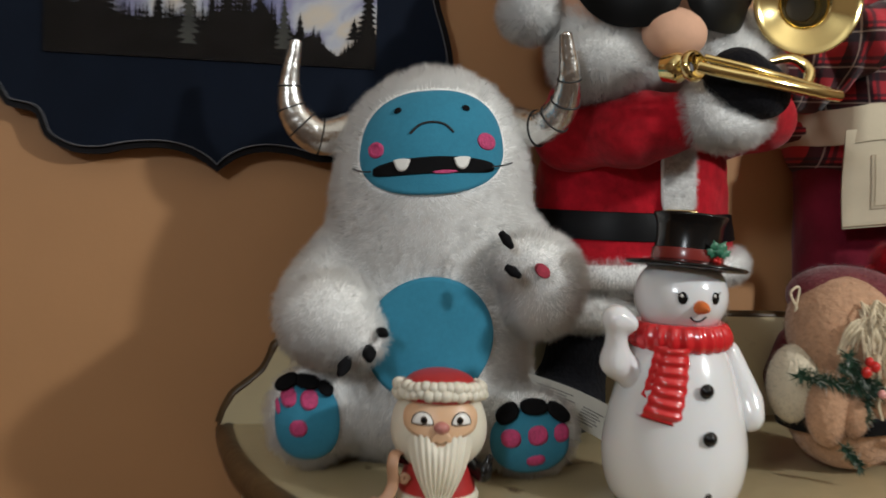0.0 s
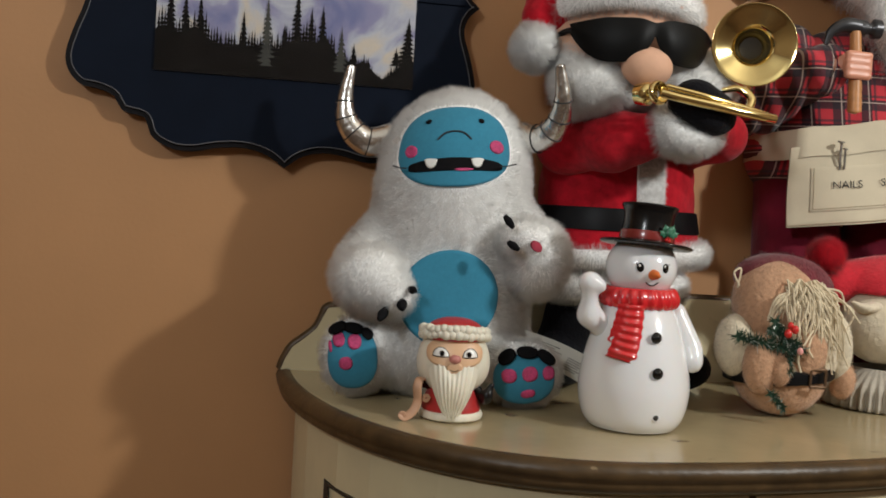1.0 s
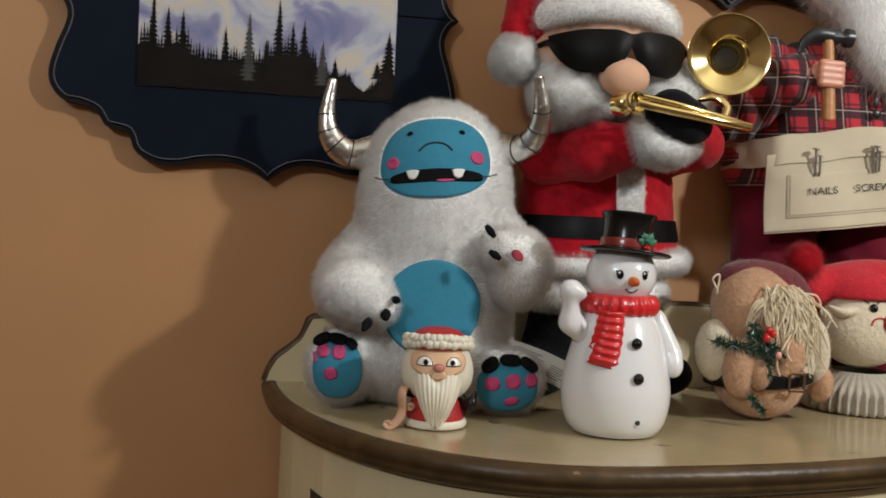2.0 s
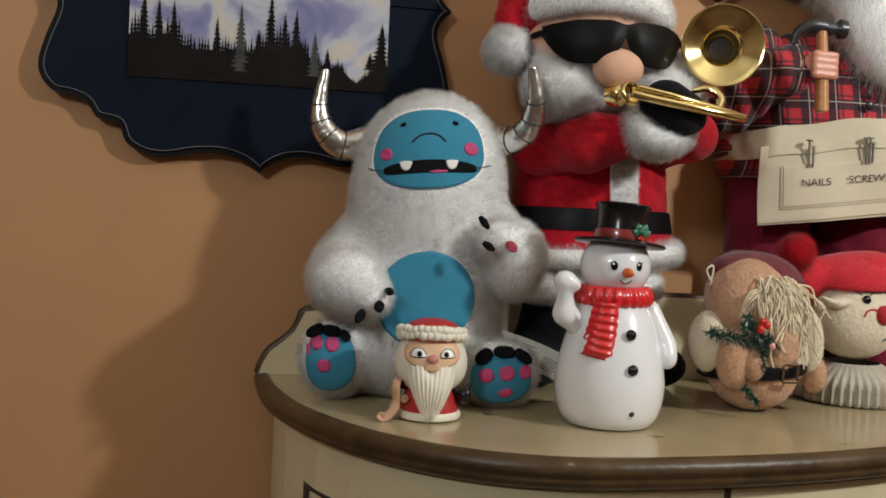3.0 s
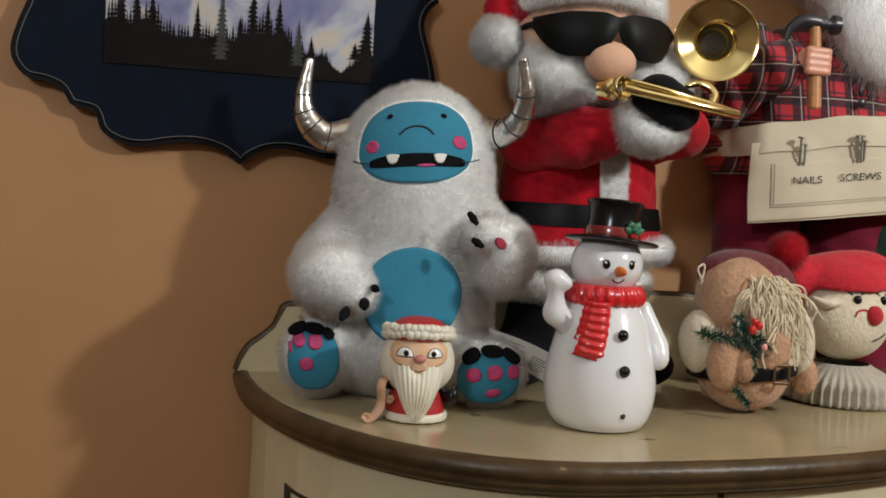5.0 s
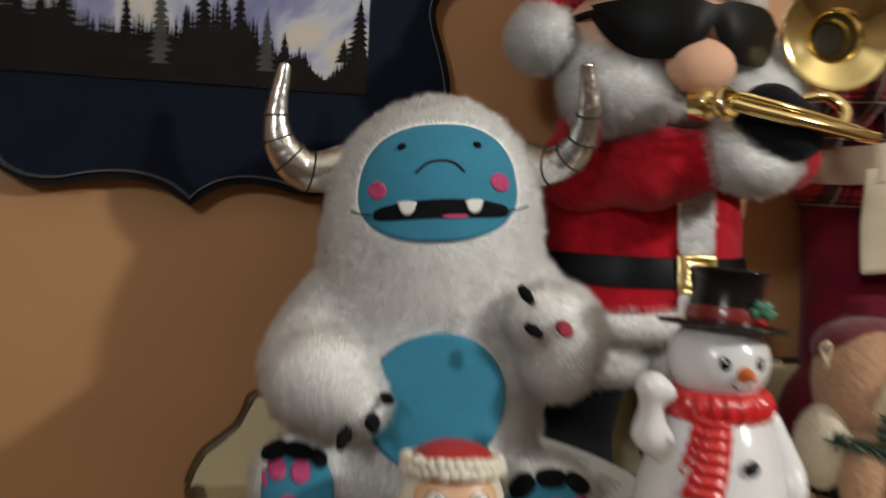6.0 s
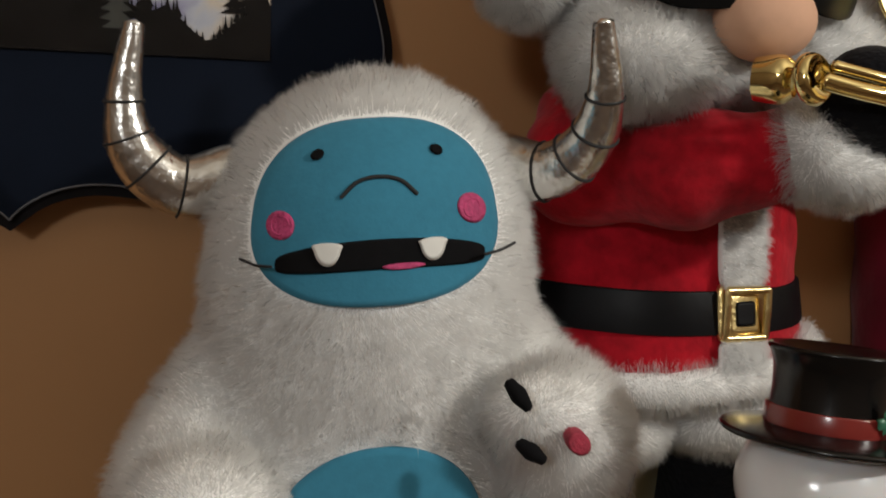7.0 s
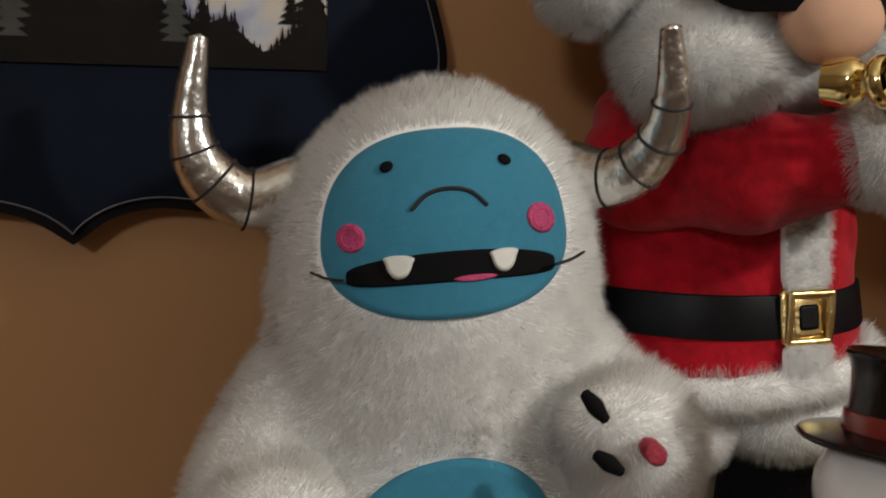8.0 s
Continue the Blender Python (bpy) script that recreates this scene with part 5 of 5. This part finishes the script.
# ---- the workshop Santa in a plaid shirt and apron ----
def workshop_santa():
    m = Model()
    torso = lambda p: blend([ellipsoid(p, (0, 0, 0.33), (0.105, 0.078, 0.11)), ellipsoid(p, (0, 0.0, 0.275), (0.115, 0.085, 0.06))], 0.05)
    soft(m, torso, (-0.14, -0.11, 0.16), (0.14, 0.11, 0.46), 0.006, PLAID)
    arm = lambda p: blend([cone(p, (-0.085, 0.0, 0.400), (-0.120, -0.025, 0.345), 0.040, 0.040), cone(p, (-0.120, -0.025, 0.345), (-0.080, -0.086, 0.372), 0.040, 0.028)], 0.02) + 0.0022 * np.sin(p[..., 0] * 240 + p[..., 2] * 120)
    soft(m, arm, (-0.19, -0.13, 0.27), (0.0, 0.06, 0.47), 0.005, PLAID)
    lathe(m, [(0.024, -0.008), (0.030, 0.0), (0.0305, 0.010), (0.026, 0.014)], PLAID, 28, pose(-0.076, -0.090, 0.374, 0, 100, 35), smooth=12)
    # painted hand: palm and curled fingers round the handle
    hx, hy, hz = -0.046, -0.112, 0.376
    soft(m, lambda p: blend([ellipsoid(p, (hx - 0.012, hy + 0.008, hz), (0.016, 0.012, 0.015)), cone(p, (hx - 0.026, hy + 0.018, hz), (hx - 0.015, hy + 0.010, hz), 0.011, 0.011)] + [cone(p, (hx - 0.012, hy - 0.008, hz + 0.0115 - 0.0075 * k), (hx + 0.012, hy - 0.006, hz + 0.0110 - 0.0075 * k), 0.0047, 0.0043) for k in range(4)], 0.003), (hx - 0.065, hy - 0.03, hz - 0.035), (hx + 0.03, hy + 0.05, hz + 0.035), 0.0022, RESIN)
    # hammer
    haft, iron = Model(), Model()
    hammer = tagged(new("toy_hammer"), "small claw hammer with wooden handle gripped by the doll", "toy hammer")
    hammer.matrix_basis = pose(0.470, -0.030, TABLE, 0, 0, -6)
    tube(haft, [(hx + 0.002, hy - 0.001, hz - 0.050), (hx, hy, hz), (hx - 0.003, hy, hz + 0.038)], [0.0078, 0.0066, 0.0060], HANDLE, n=16, sides=14)
    tube(iron, [(hx - 0.036, hy, hz + 0.022), (hx - 0.030, hy, hz + 0.036), (hx - 0.014, hy, hz + 0.044), (hx + 0.008, hy, hz + 0.042)], [0.0030, 0.0058, 0.0085, 0.0085], IRON, n=20, sides=12, flat=0.8)
    tube(iron, [(hx + 0.002, hy, hz + 0.042), (hx + 0.012, hy, hz + 0.042), (hx + 0.017, hy, hz + 0.042)], [0.0080, 0.0060, 0.0088], IRON, n=14, sides=14)
    tube(iron, [(hx + 0.017, hy, hz + 0.042), (hx + 0.024, hy, hz + 0.042)], [0.0110, 0.0105], IRON, n=6, sides=16)
    haft.make("handle", parent=hammer)["label"] = "varnished wooden handle"
    iron.make("head", parent=hammer)["label"] = "dark iron claw head"
    # long white beard hanging from above
    bd = lambda p: blend([ellipsoid(p, (0.045, -0.075, 0.455), (0.060, 0.030, 0.080)), ellipsoid(p, (0.052, -0.082, 0.405), (0.032, 0.022, 0.045)), ellipsoid(p, (0.0, -0.060, 0.50), (0.055, 0.035, 0.05))], 0.02)
    soft(m, bd, (-0.08, -0.13, 0.3), (0.14, -0.02, 0.56), 0.006, FURBASE, 14000, 0.022, 0.0006, None, FUR, comb=(0, 0, -1.1), wild=0.5)
    hd = lambda p: ellipsoid(p, (0.02, -0.01, 0.54), (0.065, 0.06, 0.07))
    soft(m, hd, (-0.06, -0.09, 0.45), (0.1, 0.07, 0.63), 0.007, SKINCLOTH)
    # velvet trousers, baggy, over the cabinet top
    legs = lambda p: blend([cone(p, (-0.055, -0.005, 0.245), (-0.060, -0.020, 0.075), 0.052, 0.047), cone(p, (0.060, -0.005, 0.245), (0.066, -0.020, 0.075), 0.055, 0.050), ellipsoid(p, (-0.080, -0.030, 0.05), (0.056, 0.06, 0.05)), ellipsoid(p, (0.066, -0.030, 0.05), (0.056, 0.06, 0.05))], 0.012) + 0.0030 * np.sin(p[..., 2] * 95 + p[..., 0] * 60) * np.sin(p[..., 0] * 70 + 1)
    lv = soft(m, legs, (-0.16, -0.12, 0.0), (0.15, 0.09, 0.32), 0.006, DARKVELVET)
    # apron: a curved cotton sheet with a hem, waistband and pocket
    front = lambda x, z: -0.098 + 1.7 * x * x - 0.012 * (0.28 - z) / 0.12 + 0.0030 * math.sin(46 * x + 30 * z) + 0.0014 * math.sin(95 * x - 60 * z)

    def sheet(x0, x1, z0, z1, off, mat, sag=0.0, back=0.0022):
        nx, nz = 25, 13
        v = []
        for i in range(nz):
            for j in range(nx):
                x, z = x0 + (x1 - x0) * j / (nx - 1), z0 + (z1 - z0) * i / (nz - 1)
                z += sag * (x - x0) / (x1 - x0)
                v.append((x, front(x, z) - off, z))
        f = [(i * nx + j, i * nx + j + 1, (i + 1) * nx + j + 1, (i + 1) * nx + j) for i in range(nz - 1) for j in range(nx - 1)]
        k = len(v)
        rim = [j for j in range(nx)] + [i * nx + nx - 1 for i in range(1, nz)] + [(nz - 1) * nx + j for j in range(nx - 2, -1, -1)] + [i * nx for i in range(nz - 2, 0, -1)]
        sides = [(rim[i], rim[i] + k, rim[(i + 1) % len(rim)] + k, rim[(i + 1) % len(rim)]) for i in range(len(rim))]
        m.add(v + [(x, y + back, z) for x, y, z in v], f + [tuple(q + k for q in g[::-1]) for g in f] + sides, mat)

    sheet(-0.100, 0.115, 0.193, 0.284, 0.0, APRON, sag=0.026)
    sheet(-0.078, 0.100, 0.2125, 0.262, 0.0012, APRON, sag=0.022, back=0.0010)
    # waistband drawn round the belly, rising to one side
    v = []
    for a in np.linspace(-0.25, math.pi + 0.9, 49):
        for k in range(5):
            x, y = 0.119 * math.cos(a), -0.100 * math.sin(a)
            z = 0.303 + 0.13 * max(x, -0.125) * math.sin(max(0.0, min(math.pi, a))) + 0.0085 * (k - 2) + 0.0010 * math.sin(9 * a) - 0.016 * (1 - max(0.0, math.sin(a)))
            w = max(0.0, min(1.0, (math.sin(a) - 0.42) / 0.2))
            y = y * (1 - w) + w * (front(x, z) - 0.0020)
            v.append((x * (1 - 0.004 * k), y * (1 - 0.004 * k), z))
    f = [(i * 5 + j, i * 5 + j + 1, (i + 1) * 5 + j + 1, (i + 1) * 5 + j) for i in range(48) for j in range(4)]
    k = len(v)
    m.add(v + [(x * 0.975, y * 0.975, z) for x, y, z in v], f + [tuple(q + k for q in g[::-1]) for g in f], APRON)
    for pts in ([(-0.076, 0.2155), (0.0, 0.225), (0.098, 0.237)], [(-0.0755, 0.216), (-0.0755, 0.24), (-0.0755, 0.262)], [(-0.101, 0.195), (0, 0.208), (0.113, 0.2225)]):
        c = curve_through([(x, 0, z) for x, z in pts], 24)
        tube(m, [(x, front(x, z) - 0.0014, z) for x, _, z in c], [0.0004, 0.0004], STITCH, n=40, sides=5)
    for word, x in (("NAILS", -0.0580), ("SCREWS", -0.0020)):
        letters(m, word, 0.0118, lambda u, w, x=x: (x + u * 1.16, front(x + u * 1.16, 0.2400 + w) - 0.0030, 0.2400 + w + 0.12 * (x + u + 0.056)), INK_BLACK)
    for x, h, hw in ((-0.0500, 0.030, 0.0040), (-0.0450, 0.022, 0.0030), (0.0170, 0.028, 0.0036), (0.0215, 0.028, 0.0040), (0.0250, 0.022, 0.0036)):
        z0 = 0.262 + 0.12 * (x + 0.05)
        y = front(x, 0.27) - 0.0040
        tube(m, [(x, y, z0), (x - 0.001, y - 0.002, z0 + h)], [0.0013, 0.0013], STEEL, n=6, sides=8)
        lathe(m, [(0.0, 0.0), (hw, 0.0), (hw, 0.0010), (0.0, 0.0012)], STEEL, 16, pose(x - 0.001, y - 0.002, z0 + h, 18, 0, 0))
    # shirt button and brace
    ball(m, (0.026, -0.088, 0.338), (0.0055, 0.0025, 0.0055), IRON, 16)
    ball(m, (0.027, -0.083, 0.352), (0.0035, 0.0025, 0.0075), IRON, 12)
    return m.make("workshop_santa_doll", pose(0.470, -0.030, TABLE, 0, 0, -6))


INK_BLACK = material("black_print_ink", (0.03, 0.028, 0.025), 0.8)
tagged(workshop_santa(), "Santa doll in plaid shirt and cotton apron gripping a hammer", "Santa doll")


# ---- the fleece gnome ----
def fleece_gnome():
    m = Model()
    body = lambda p: blend([ellipsoid(p, (0, 0, 0.040), (0.054, 0.050, 0.040)), ellipsoid(p, (0.0, 0.0, 0.070), (0.060, 0.052, 0.040))], 0.02)
    bv = soft(m, body, (-0.08, -0.08, 0.0), (0.08, 0.08, 0.125), 0.004, TANFLEECE)
    fur(m, *bv, 5000, 0.0032, 0.0004, TANPILE, wild=0.9)
    vest = lambda p: np.maximum(ellipsoid(p, (0.004, 0.0, 0.062), (0.0625, 0.0555, 0.048)), np.maximum(0.030 - p[..., 2], -p[..., 0] - 0.02))
    vv = soft(m, vest, (-0.07, -0.08, 0.02), (0.09, 0.08, 0.12), 0.004, CREAMFLEECE)
    fur(m, *vv, 4000, 0.0036, 0.0004, CREAMPILE, wild=0.9)
    hood = lambda p: blend([ellipsoid(p, (-0.010, 0.004, 0.115), (0.047, 0.046, 0.036)), ellipsoid(p, (-0.022, -0.010, 0.098), (0.036, 0.040, 0.03))], 0.02)
    hv = soft(m, hood, (-0.08, -0.07, 0.06), (0.06, 0.07, 0.16), 0.004, TANFLEECE)
    fur(m, *hv, 4500, 0.0032, 0.0004, TANPILE, wild=0.9)
    cap = lambda p: blend([ellipsoid(p, (-0.006, 0.014, 0.130), (0.050, 0.044, 0.024)), ellipsoid(p, (0.030, 0.022, 0.122), (0.036, 0.036, 0.02))], 0.02)
    cv = soft(m, cap, (-0.08, -0.06, 0.09), (0.09, 0.08, 0.17), 0.004, MAROON)
    fur(m, *cv, 3500, 0.0038, 0.0004, MAROONPILE, wild=0.8)
    # sleeves and mitts
    for c, r, mat in (((-0.058, -0.012, 0.066), (0.024, 0.028, 0.030), CREAMFLEECE), ((-0.038, -0.042, 0.052), (0.021, 0.018, 0.027), TANFLEECE), ((-0.020, -0.052, 0.050), (0.013, 0.012, 0.016), TANFLEECE),
                      ((0.062, -0.008, 0.066), (0.017, 0.026, 0.034), CREAMFLEECE), ((0.070, -0.014, 0.038), (0.014, 0.018, 0.018), TANFLEECE), ((0.012, -0.050, 0.068), (0.022, 0.012, 0.024), TANFLEECE)):
        g = ball(m, c, r, mat, 28)
        fur(m, *g, 1500, 0.0036, 0.0004, TANPILE if mat is TANFLEECE else CREAMPILE, wild=0.9)
    # belt with a bronze buckle
    lathe(m, [(0.0610, 0.036), (0.0635, 0.037), (0.0640, 0.048), (0.0615, 0.049)], SATIN, 48, pose(0.002, 0, 0, 0, -4, 0) @ Matrix.Diagonal((1.0, 0.90, 1, 1)))
    for a, b in (((-1, -1), (1, -1)), ((1, -1), (1, 1)), ((1, 1), (-1, 1)), ((-1, 1), (-1, -1))):
        tube(m, [(0.022 + 0.0085 * a[0], -0.0570, 0.0440 + 0.0080 * a[1]), (0.022 + 0.0085 * b[0], -0.0570, 0.0440 + 0.0080 * b[1])], [0.0018, 0.0018], COPPER, n=6, sides=8)
    # yarn beard and fringe
    rnd = random.Random(11)
    for k in range(190):
        a = rnd.uniform(-0.55, 1.35)
        x0, z0 = 0.004 + 0.034 * math.sin(a) + rnd.uniform(-0.006, 0.006), 0.112 + 0.016 * math.cos(a) + rnd.uniform(-0.006, 0.006)
        drop = rnd.uniform(0.016, 0.074) * rnd.uniform(0.7, 1.0)
        y0 = -0.042 + 0.016 * (x0 / 0.05) ** 2
        sx = rnd.gauss(0.006, 0.010)
        tube(m, [(x0, y0 - rnd.uniform(0, 0.004), z0), (x0 + sx * 0.5 + rnd.gauss(0, 0.005), y0 - 0.013 - rnd.uniform(0, 0.008), z0 - drop * rnd.uniform(0.3, 0.6)), (x0 + sx, y0 - 0.014 - rnd.uniform(0, 0.004), z0 - drop)], [0.0010, 0.0011, 0.0008], YARN, n=9, sides=5)
    for k in range(40):
        x0 = rnd.uniform(-0.030, 0.0)
        tube(m, [(0.004 + rnd.uniform(-0.006, 0.006), -0.046, 0.122), (x0, -0.052 - rnd.uniform(0, 0.004), 0.116 + rnd.uniform(-0.004, 0.003)), (x0 - rnd.uniform(0.0, 0.012), -0.048, 0.100 - rnd.uniform(0, 0.01))], [0.0009, 0.0010, 0.0007], YARN, n=9, sides=5)
    for pts in ([(0.010, -0.062, 0.088), (0.000, -0.066, 0.076), (-0.006, -0.066, 0.062), (-0.002, -0.066, 0.050)], [(0.008, -0.064, 0.082), (0.004, -0.068, 0.072), (0.010, -0.066, 0.064)], [(-0.058, -0.01, 0.122), (-0.066, -0.012, 0.134), (-0.058, -0.012, 0.138), (-0.060, -0.01, 0.12)], [(0.030, -0.03, 0.125), (0.055, -0.025, 0.122), (0.062, -0.025, 0.105)]):
        tube(m, pts, [0.0011] * 3, YARN, n=16, sides=6)
    # sprig of dark needles with berries
    for base, tip, k, ln in (((-0.072, -0.048, 0.078), (0.000, -0.066, 0.070), 260, 0.012), ((-0.040, -0.058, 0.088), (-0.008, -0.066, 0.074), 160, 0.011), ((-0.034, -0.060, 0.096), (-0.020, -0.064, 0.078), 90, 0.010), ((-0.012, -0.060, 0.070), (-0.014, -0.062, 0.048), 80, 0.009), ((-0.034, -0.062, 0.030), (-0.018, -0.066, 0.016), 110, 0.009)):
        base, tip = np.array(base), np.array(tip)
        tube(m, [base, tip], [0.0010, 0.0010], PINE, n=5, sides=5)
        for j in range(int(k * 1.7)):
            o = base + (tip - base) * rnd.random()
            d = unit(np.array([rnd.gauss(0, 1), rnd.gauss(0, 0.8), rnd.gauss(0, 1)]) + unit(tip - base) * 0.5) * ln * rnd.uniform(0.5, 1.1)
            s = unit(np.cross(d, (0.2, 1, 0.3))) * 0.0009
            m.add([o - s, o + s, o + d], np.array([[0, 1, 2]]), TINSEL if j % 9 == 0 else PINE)
    for c, r, mat in (((-0.022, -0.072, 0.085), 0.0042, BERRY), ((-0.015, -0.073, 0.089), 0.0040, BERRY), ((-0.019, -0.070, 0.092), 0.0036, BERRY), ((-0.008, -0.074, 0.070), 0.0034, PINKBEAD)):
        ball(m, c, (r, r, r), mat, 14)
    return m.make("fleece_gnome_doll", pose(0.310, -0.205, TABLE, 0, 0, -8) @ Matrix.Diagonal((0.875, 0.93, 1.08, 1)))


tagged(fleece_gnome(), "tan fleece gnome doll with yarn beard holding a pine sprig", "gnome doll")


# ---- the cream head with a red stocking cap on a pleated collar ----
def stocking_cap_head():
    m = Model()
    m.shift = (0.0, 0.0, 0.032)
    head = lambda p: blend([ellipsoid(p, (0, 0, 0.073), (0.050, 0.046, 0.044)), ellipsoid(p, (-0.004, -0.006, 0.052), (0.042, 0.040, 0.036))], 0.02)
    soft(m, head, (-0.07, -0.07, 0.0), (0.07, 0.07, 0.13), 0.004, CREAMFLEECE)
    tube(m, [(-0.030, -0.030, 0.082), (-0.046, -0.036, 0.080), (-0.060, -0.036, 0.086)], [0.0105, 0.0105, 0.0030], CREAMFLEECE, n=14, sides=14, flat=0.55)
    cap = lambda p: blend([np.maximum(ellipsoid(p, (0.0, 0.006, 0.092), (0.0545, 0.053, 0.040)), 0.099 + 0.10 * (p[..., 1]) + 0.06 * p[..., 0] - p[..., 2]), cone(p, (-0.010, 0.01, 0.112), (-0.058, 0.012, 0.102), 0.022, 0.024), cone(p, (-0.058, 0.012, 0.102), (-0.085, 0.004, 0.120), 0.023, 0.015), ellipsoid(p, (0.020, 0.004, 0.125), (0.026, 0.028, 0.013))], 0.012)
    cv = soft(m, cap, (-0.14, -0.07, 0.06), (0.08, 0.08, 0.17), 0.004, REDKNIT)
    fur(m, *cv, 6000, 0.0026, 0.0004, REDPILE, wild=0.8)
    pom = lambda p: ellipsoid(p, (-0.080, -0.010, 0.132), (0.015, 0.014, 0.016))
    pv = soft(m, pom, (-0.13, -0.06, 0.10), (-0.05, 0.02, 0.18), 0.004, REDKNIT)
    fur(m, *pv, 9000, 0.0130, 0.0003, REDPILE, wild=1.4, comb=(0.2, 0, 0.2))
    for x in (-0.012, 0.020):
        y = press(head, np.array([x]), np.array([0.086]), 0.0)[0][1]
        ball(m, (x, y, 0.086), (0.0046, 0.004, 0.0050), BLACKGLOSS, 16)
        for s in (-1, 1):
            seam(m, head, [(x + 0.004 * s, 0.091), (x + 0.009 * s, 0.094)], 0.0006, 0.0006, THREAD, n=6)
    seam(m, head, [(-0.016, 0.068), (-0.013, 0.074), (-0.006, 0.076), (0.0, 0.074)], 0.0006, 0.0010, REDKNIT, n=14)
    nose = ball(m, (0.006, -0.048, 0.070), (0.0095, 0.0085, 0.0110), REDKNIT, 20)
    seam(m, head, [(0.008, 0.042), (0.016, 0.045), (0.024, 0.050)], 0.0006, 0.0008, THREAD, n=10)
    m.shift = (0.0, 0.0, 0.0)
    lathe(m, [(0.030, 0.0003), (0.058, 0.001), (0.060, 0.011), (0.056, 0.022), (0.030, 0.034)], GREYPLEAT, 260, Matrix.Diagonal((1, 1, 1.3, 1)), lambda th, z: 1 + 0.055 * np.cos(36 * th + 2.5 * np.sin(3 * th)) * np.clip((0.034 - z) / 0.02, 0.15, 1), smooth=18)
    return m.make("stocking_cap_doll", pose(0.464, -0.150, TABLE, 0, 0, -4))


tagged(stocking_cap_head(), "cream elf doll head in a red stocking cap on pleated collar", "elf doll")


# ---- a dark green cloth sack behind the dolls ----
def green_sack():
    m = Model()
    shape = lambda p: blend([ellipsoid(p, (0, 0, 0.09), (0.06, 0.05, 0.09)), ellipsoid(p, (0, 0, 0.16), (0.045, 0.04, 0.06))], 0.03) + 0.003 * np.sin(p[..., 0] * 130) * np.sin(p[..., 2] * 50)
    soft(m, shape, (-0.09, -0.08, 0.0), (0.09, 0.08, 0.24), 0.006, GREENVELVET)
    return m.make("green_sack", pose(0.575, -0.085, TABLE))


tagged(green_sack(), "dark green velvet sack standing on the cabinet", "sack")
